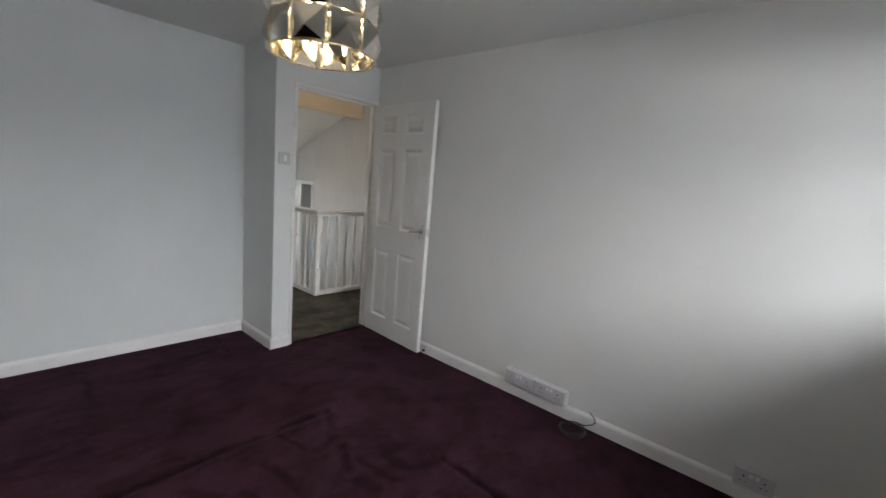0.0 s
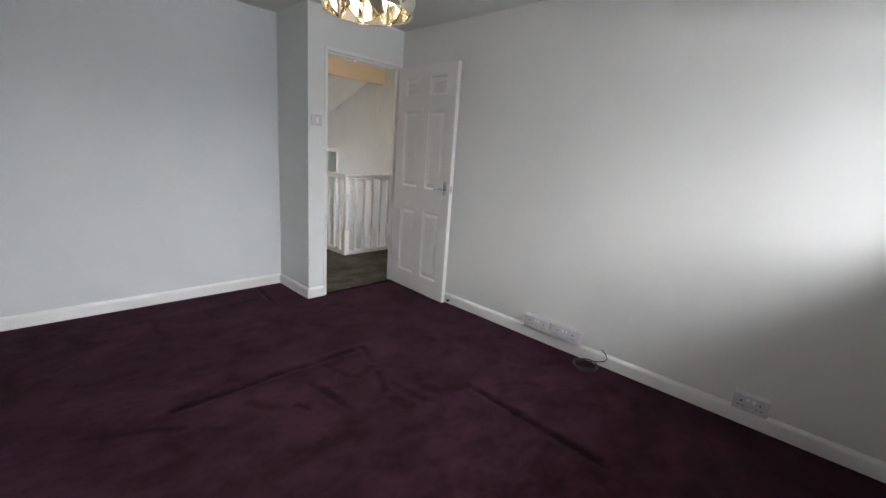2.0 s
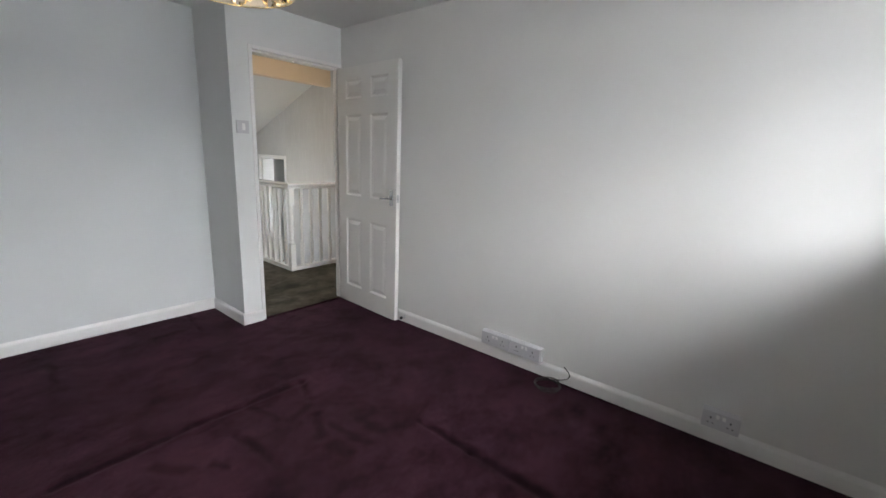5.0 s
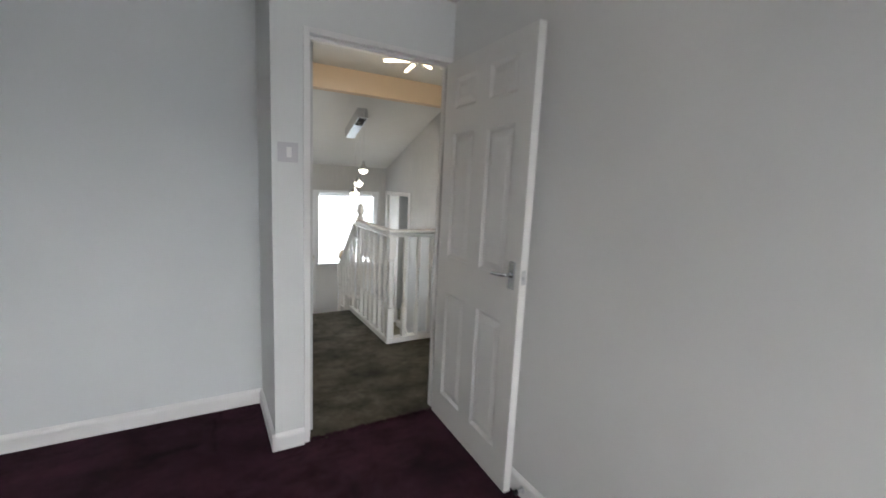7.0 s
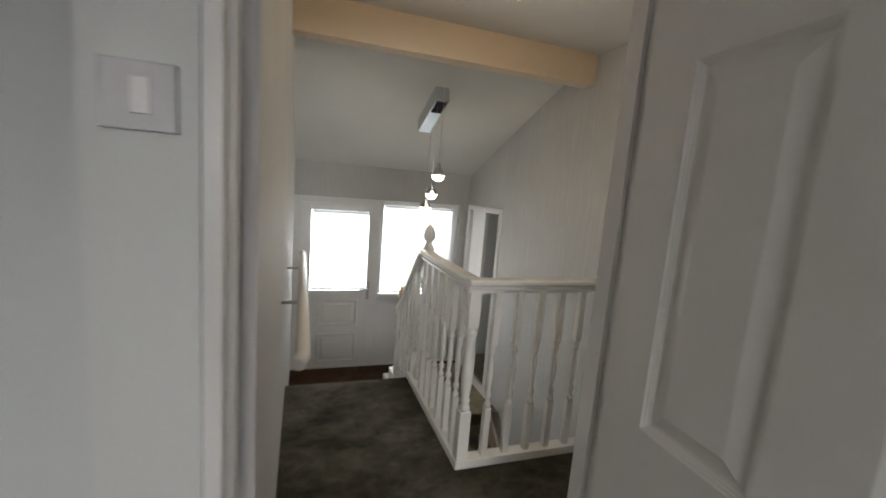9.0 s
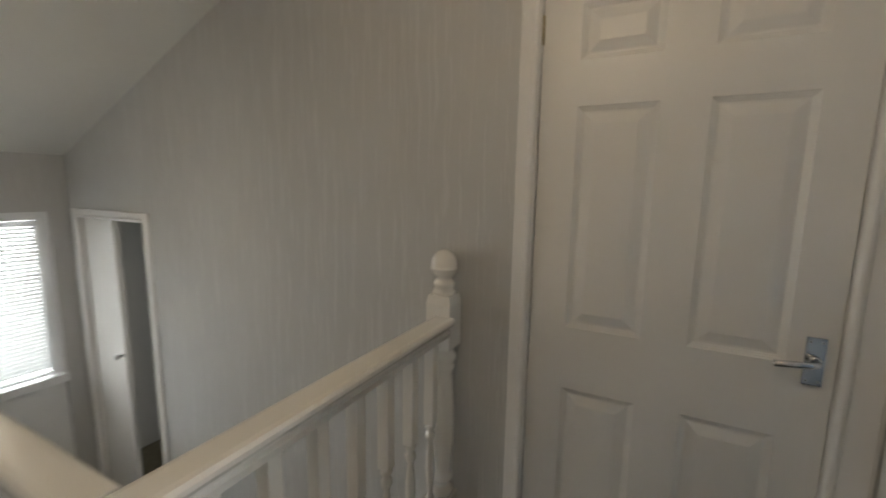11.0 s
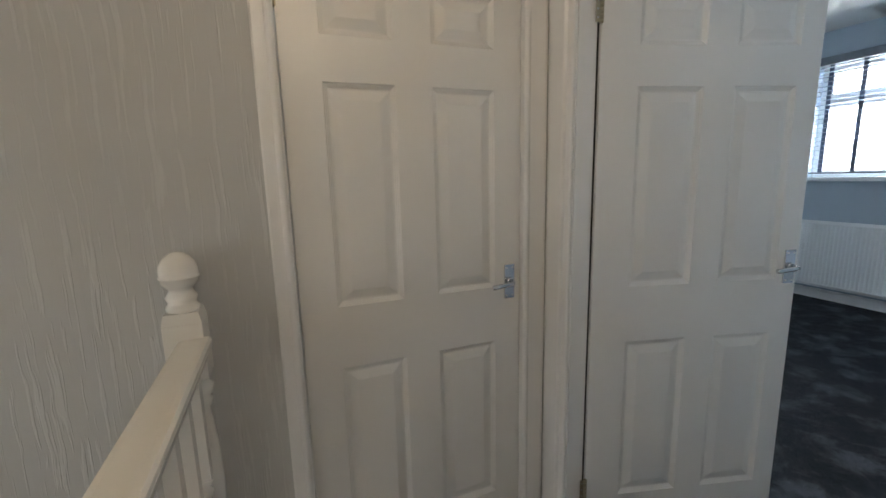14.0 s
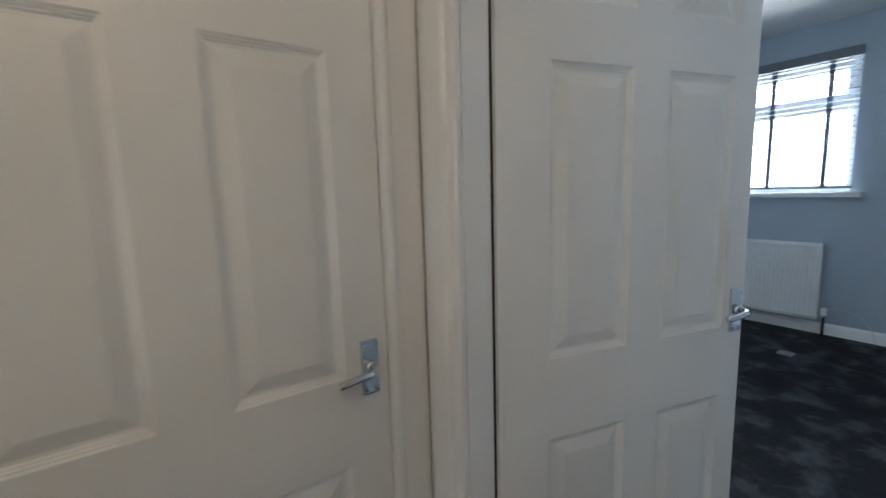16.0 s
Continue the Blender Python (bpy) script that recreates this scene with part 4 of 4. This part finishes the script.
for x, y, z in ((-5.27, 3.213, 1.472), (-5.41, 3.212, 1.332), (-5.52, 3.205, 1.220)):
    zt = 2.33 - (-4.80 - x) * math.tan(slope) - 0.04
    bm = bmesh.new()
    tube(bm, [(x, y, zt), (x, y, z + 0.06)], 0.0018, 6)
    cord = part("wire", bm, M_STEEL, pc)
    bm = bmesh.new()
    lathe(bm, [(0.008, 0.085), (0.012, 0.08), (0.014, 0.05), (0.036, 0.025), (0.048, 0.0), (0.046, -0.004)], 22, Matrix.Translation((x, y, z)))
    part("cap", bm, M_CHROME, cord, "polished chrome half globe")
    bm = bmesh.new()
    lathe(bm, [(0.046, 0.0), (0.0465, -0.012), (0.041, -0.028), (0.029, -0.041), (0.014, -0.048), (0.002, -0.05)], 22, Matrix.Translation((x, y, z)))
    part("diffuser", bm, M_LED, cord, "glowing frosted half globe")
    pt = new("pendant_glow", bpy.data.lights.new("pendant_glow", "POINT"))
    pt.data.energy, pt.data.color, pt.data.shadow_soft_size = 2.2, (1.0, 0.9, 0.74), 0.05
    pt.location = (x, y, z - 0.11)

# ---- bedroom things ----
PX, PY, PZ, PR, PH = -0.965, 1.12, 1.668, 0.127, 0.235
pend = thing("pendant_lamp", pose(PX, PY, PZ), "mirrored faceted drum pendant lamp with warm bulbs lit", "pendant lamp")
seg, rows = 10, 3
random.seed(11)


def drum(a, z, k=1.0):
    return Vector((PR * k * math.cos(a), PR * k * math.sin(a), z))


lattice = bmesh.new()
for r in range(rows):
    za, zb = PH * r / rows + 0.0015, PH * (r + 1) / rows - 0.0015
    for k in range(seg):
        wob_ = random.uniform(-0.012, 0.012)
        a0, a1 = 2 * math.pi * (k + 0.22) / seg + 0.035 + wob_, 2 * math.pi * (k + 1.22) / seg - 0.035 + wob_
        am, zm = (a0 + a1) / 2 + random.uniform(-0.07, 0.07), (za + zb) / 2
        sides = ((a0, za), (a1, za), (a1, zb), (a0, zb))
        bm = bmesh.new()
        lift = random.uniform(-0.012, 0.012)
        out = [bm.verts.new(drum(a, z)) for a, z in sides]
        inn = [bm.verts.new(drum(a, z, 0.985)) for a, z in sides]
        tip, back = bm.verts.new(drum(am, zm + lift, 1.11)), bm.verts.new(drum(am, zm + lift, 1.095))
        for q in range(4):
            w = (q + 1) % 4
            bm.faces.new((out[q], out[w], tip))
            bm.faces.new((inn[w], inn[q], back))
            bm.faces.new((out[w], out[q], inn[q], inn[w]))
            if r < 2:
                tube(lattice, [drum(*sides[q], 0.975), drum(am, zm + lift, 1.075)], 0.0013, 5)
        for q, w in ((0, 3), (1, 2)):
            tube(lattice, [drum(*sides[q], 1.0), drum(*sides[w], 1.0)], 0.0013, 5)
        part("facet", bm, M_MIRROR, pend)
part("wire_lattice", lattice, M_GOLD, pend, "gold wire lattice")
for z in (0.0, PH):
    bm = bmesh.new()
    tube(bm, [tuple(drum(2 * math.pi * k / 48, z, 1.01)) for k in range(49)], 0.0020, 8)
    part("rim", bm, M_GOLD, pend, "thin gold wire rim")
bm = bmesh.new()
for a in (20, 140, 260):
    tube(bm, [(0, 0, PH - 0.01), (PR * math.cos(radians(a)), PR * math.sin(radians(a)), PH)], 0.002, 6)
part("spider", bm, M_GOLD, pend)
for a in (80, 200, 320):
    x, y = 0.055 * math.cos(radians(a)), 0.055 * math.sin(radians(a))
    bm = bmesh.new()
    lathe(bm, [(0.011, 0.10), (0.011, 0.15), (0.005, 0.153)], 14, Matrix.Translation((x, y, 0)))
    hold = part("lamp_holder", bm, M_GOLD, pend)
    bm = bmesh.new()
    lathe(bm, [(0.001, 0.015), (0.005, 0.030), (0.0105, 0.052), (0.0125, 0.070), (0.011, 0.085), (0.008, 0.10)], 14, Matrix.Translation((x, y, 0)))
    part("bulb", bm, M_BULB, hold, "glowing warm candle bulb")
bm = bmesh.new()
tube(bm, [(0, 0, PH - 0.01), (0, 0, CEIL - PZ - 0.02)], 0.004, 8)
part("cord", bm, M_GOLD, pend)
bm = bmesh.new()
lathe(bm, [(0.05, CEIL - PZ), (0.05, CEIL - PZ - 0.012), (0.02, CEIL - PZ - 0.03), (0.006, CEIL - PZ - 0.034)], 24)
part("ceiling_rose", bm, M_GOLD, pend)
pl_ = new("pendant_lamp_glow", bpy.data.lights.new("pendant_lamp_glow", "POINT"))
pl_.data.energy, pl_.data.color, pl_.data.shadow_soft_size = 20, (1.0, 0.84, 0.60), 0.03
pl_.location = (PX, PY, PZ + 0.13)


def rocker_plate(parent, m, w, h, rockers):
    bm = bmesh.new()
    box(bm, (-w / 2, -0.010, -h / 2), (w / 2, 0, h / 2), 0.003)
    p = part("plate", bm, M_PLASTIC, parent, m=m)
    for x, z, rw, rh in rockers:
        bm = bmesh.new()
        box(bm, (x - rw / 2, -0.0145, z - rh / 2), (x + rw / 2, -0.009, z + rh / 2), 0.0015)
        part("rocker", bm, M_SKIRT, p)
    return p


sw = thing("light_switch", pose(-2.972, 2.066, 1.463, 0, 0, 90), "white plastic rocker light switch beside the doorway", "light switch")
rocker_plate(sw, Matrix(), 0.088, 0.088, [(0.004, 0, 0.022, 0.046)])


def socket_face(parent, x, width=0.146):
    bm = bmesh.new()
    box(bm, (x - width / 2, -0.046, -0.043), (x + width / 2, -0.034, 0.043), 0.003)
    p = part("face_plate", bm, M_PLASTIC, parent)
    for s in (-1, 1):
        cx = x + s * width * 0.27
        bm = bmesh.new()
        box(bm, (cx - 0.003, -0.0472, 0.006), (cx + 0.003, -0.045, 0.016))
        box(bm, (cx - 0.014, -0.0472, -0.018), (cx - 0.007, -0.045, -0.013))
        box(bm, (cx + 0.007, -0.0472, -0.018), (cx + 0.014, -0.045, -0.013))
        part("pin_slots", bm, M_DARK, p)
        bm = bmesh.new()
        box(bm, (x + s * 0.013 - 0.007, -0.050, 0.012), (x + s * 0.013 + 0.007, -0.044, 0.030), 0.001)
        part("rocker", bm, M_SKIRT, p)


so = thing("twin_double_socket", pose(-1.176, 2.915, 0.134), "two white double sockets on one surface box", "wall socket")
bm = bmesh.new()
box(bm, (-0.222, -0.035, -0.045), (0.222, 0, 0.045), 0.004)
part("back_box", bm, M_PLASTIC, so)
socket_face(so, -0.11, 0.212)
socket_face(so, 0.11, 0.212)
so = thing("double_socket", pose(-0.010, 2.915, 0.134), "white double socket on a surface box above the skirting", "wall socket")
bm = bmesh.new()
box(bm, (-0.078, -0.035, -0.045), (0.078, 0, 0.045), 0.004)
part("back_box", bm, M_PLASTIC, so)
socket_face(so, 0, 0.150)

cab = thing("aerial_cable", pose(-0.86, 2.80, 0.0), "loose coil of black aerial cable on the carpet", "cable")
bm = bmesh.new()
pts = []
for k in range(90):
    a = 2 * math.pi * k / 26
    r = 0.072 + 0.006 * math.sin(a * 1.7) - 0.0001 * k
    pts.append((r * 1.1 * math.cos(a + 0.6), r * math.sin(a + 0.6), 0.008 + 0.006 * (k / 26) + 0.003 * math.sin(2.3 * a)))
pts += [(0.05, 0.072, 0.035), (0.085, 0.082, 0.05), (0.10, 0.080, 0.075), (0.09, 0.076, 0.10), (0.062, 0.072, 0.125)]
tube(bm, pts, 0.0034, 8)
part("coil", bm, M_CABLE, cab)
bm = bmesh.new()
tube(bm, [(-0.02, 0.07, 0.02), (0.0, 0.08, 0.026), (0.025, 0.085, 0.03)], 0.006, 8)
part("tie", bm, M_PLUG, cab, "pale cable tie")


def flat_radiator(name, x, y0, y1, z0, z1, label, ribs, depth=0.075, valve=None):
    """A panel radiator on a wall that faces -x; x is its front plane."""
    r = thing(name, Matrix(), label, "radiator")
    bm = bmesh.new()
    if ribs:
        prof = []
        p = 0.034
        n = int((y1 - y0 - 0.03) / p)
        for k in range(n):
            y = y0 + 0.015 + k * p
            prof += [(y, 0.0), (y + 0.014, 0.0), (y + 0.019, 0.006), (y + 0.029, 0.006)]
        prof += [(y1, 0.0)]
        prof = [(y0, 0.0)] + prof
        rows_ = [(z0, 0.010), (z0 + 0.028, 0.0), (z0 + 0.045, 1.0), (z1 - 0.045, 1.0), (z1 - 0.028, 0.0), (z1, 0.010)]
        grid_ = [[bm.verts.new((x + (d * f if f == 1.0 else (0.010 if f == 0.010 else 0.0)), y, z)) for y, d in prof] for z, f in rows_]
        for a, b in zip(grid_, grid_[1:]):
            for i in range(len(prof) - 1):
                bm.faces.new((a[i], a[i + 1], b[i + 1], b[i]))
        box(bm, (x + 0.0105, y0 + 0.002, z0 + 0.004), (x + 0.018, y1 - 0.002, z1 - 0.004))
    else:
        box(bm, (x, y0, z0), (x + 0.014, y1, z1), 0.005)
    part("front_panel", bm, M_RAD, r)
    bm = bmesh.new()
    box(bm, (x + depth - 0.014, y0 + 0.004, z0 + 0.005), (x + depth, y1 - 0.004, z1 - 0.005), 0.003)
    part("rear_panel", bm, M_RAD, r)
    for a in (y0 + 0.001, y1 - 0.004):
        bm = bmesh.new()
        box(bm, (x + 0.0145, a, z0 + 0.02), (x + depth - 0.0145, a + 0.003, z1 - 0.006))
        part("end_cover", bm, M_RAD, r)
    n = int((y1 - y0) / 0.05)
    for k in range(n):
        a = y0 + 0.01 + k * (y1 - y0 - 0.02) / n
        bm = bmesh.new()
        box(bm, (x + 0.016, a, z1 - 0.012), (x + depth - 0.016, a + (y1 - y0) / n - 0.012, z1 - 0.006))
        part("grille_slat", bm, M_RAD, r)
    for a in (y0 + 0.02, y1 - 0.05):
        bm = bmesh.new()
        box(bm, (x + depth, a, z0 + 0.1), (x + 0.12, a + 0.03, z1 - 0.1))
        part("wall_bracket", bm, M_STEEL, r)
    if valve is not None:
        bm = bmesh.new()
        lathe(bm, [(0.012, 0.0), (0.012, z0 + 0.01), (0.015, z0 + 0.02), (0.015, z0 + 0.045)], 14, Matrix.Translation((x + 0.035, valve, 0)))
        pipe = part("valve", bm, M_CHROME, r, "chrome radiator valve and pipe")
        bm = bmesh.new()
        lathe(bm, [(0.018, z0 + 0.045), (0.021, z0 + 0.06), (0.021, z0 + 0.10), (0.016, z0 + 0.112), (0.004, z0 + 0.114)], 16, Matrix.Translation((x + 0.035, valve, 0)))
        part("valve_head", bm, M_RAD, pipe)
    return r


flat_radiator("radiator", 0.50, 0.75, 2.49, 0.118, 0.735, "large white flat panel radiator under the bedroom window", False)
flat_radiator("radiator", GX - 0.11, 4.32, 5.95, 0.14, 0.815, "white ribbed panel radiator under the grey room window", True, valve=4.275)

# bedroom window, behind the viewer at first
def casement(name, x, y0, y1, z0, z1, posts, transom, label, sill=None, mat=None):
    w = thing(name, pose(x, 0, 0), label, "window", "", "structure")
    f = 0.06
    for a0, a1, b0, b1 in ((y0, y0 + f, z0, z1), (y1 - f, y1, z0, z1), (y0 + f, y1 - f, z0, z0 + f), (y0 + f, y1 - f, z1 - f, z1)):
        bar(w, "window_frame", a0, a1, b0, b1, -0.03, 0.04)
    ys = [y0 + f, *posts, y1 - f]
    for p in posts:
        bar(w, "mullion", p - 0.035, p + 0.035, z0 + f, z1 - f, -0.03, 0.04)
    for a, b in zip(ys, ys[1:]):
        a, b = a + (0.035 if a in posts else 0), b - (0.035 if b in posts else 0)
        if transom:
            bar(w, "transom", a, b, transom - 0.04, transom + 0.04, -0.03, 0.04)
            bar(w, "sash_frame", a, b, transom + 0.04, transom + 0.085, -0.04, 0.03)
            bar(w, "sash_frame", a, b, z1 - f - 0.045, z1 - f, -0.04, 0.03)
            bar(w, "sash_frame", a, a + 0.045, transom + 0.085, z1 - f - 0.045, -0.04, 0.03)
            bar(w, "sash_frame", b - 0.045, b, transom + 0.085, z1 - f - 0.045, -0.04, 0.03)
        g = bar(w, "pane", a, b, z0 + f, z1 - f, 0.008, 0.013, M_GLASS, 0)
        g.visible_shadow = False
    if sill:
        bar(w, "window_sill", sill[0], sill[1], z0 - 0.045, z0 - 0.002, sill[2], 0.0)
    return w


casement("window_2", WX + 0.20, 0.1, 2.72, 1.17, 2.1, (0.95, 1.85), 1.75, "white upvc three light window of the bedroom", (0.02, 2.80, -0.24))
casement("window_3", GX + 0.17, 4.20, 5.62, 1.25, 2.37, (), 1.975, "white upvc window with a top light in the grey room", (4.12, 5.70, -0.23))
blind("wooden_blind", pose(GX - 0.03, 4.19, 2.405), 1.43, 1.125, 0.044, 0.046, 2, M_GSLAT, "grey slatted blind with dark tapes over the window", (0.19, 0.585, 1.03, 1.29), M_TAPE, 0.075, rail_mat=M_GRAIL)
bm = bmesh.new()
box(bm, (9.0, -12.0, -2.7), (9.02, 18.0, 9.0))
struct("backdrop", bm, M_OUT, "bright overcast sky outside the bedrooms", "sky")
# loose lead beside the grey room radiator, and a scrap on the carpet
ld = thing("white_lead", pose(GX - 0.06, 4.25, 0.0), "thin white cable looping from the skirting", "cable")
bm = bmesh.new()
tube(bm, [(0.02, 0.05, 0.20), (0.0, -0.02, 0.25), (-0.01, -0.10, 0.26), (0.0, -0.2, 0.22), (0.02, -0.27, 0.12), (0.02, -0.30, 0.02)], 0.004, 8)
part("lead", bm, M_PLASTIC, ld)
sc = thing("paper_scrap", pose(0.52, 4.33, 0.004), "small grey paper scrap on the black carpet", "paper scrap")
bm = bmesh.new()
box(bm, (-0.05, -0.05, 0), (0.05, 0.05, 0.004), 0.001)
part("sheet", bm, M_SCRAP, sc)

ds = thing("door_stop", pose(-2.16, 2.899, 0.045, 90, 0, 0), "small grey rubber door stop on the skirting", "door stop")
bm = bmesh.new()
lathe(bm, [(0.014, 0.0), (0.014, 0.004), (0.007, 0.008), (0.007, 0.030)], 14)
part("stem", bm, M_STEEL, ds)
bm = bmesh.new()
lathe(bm, [(0.011, 0.030), (0.012, 0.034), (0.012, 0.043), (0.008, 0.046)], 14)
part("rubber_tip", bm, M_CABLE, ds, "black rubber tip")
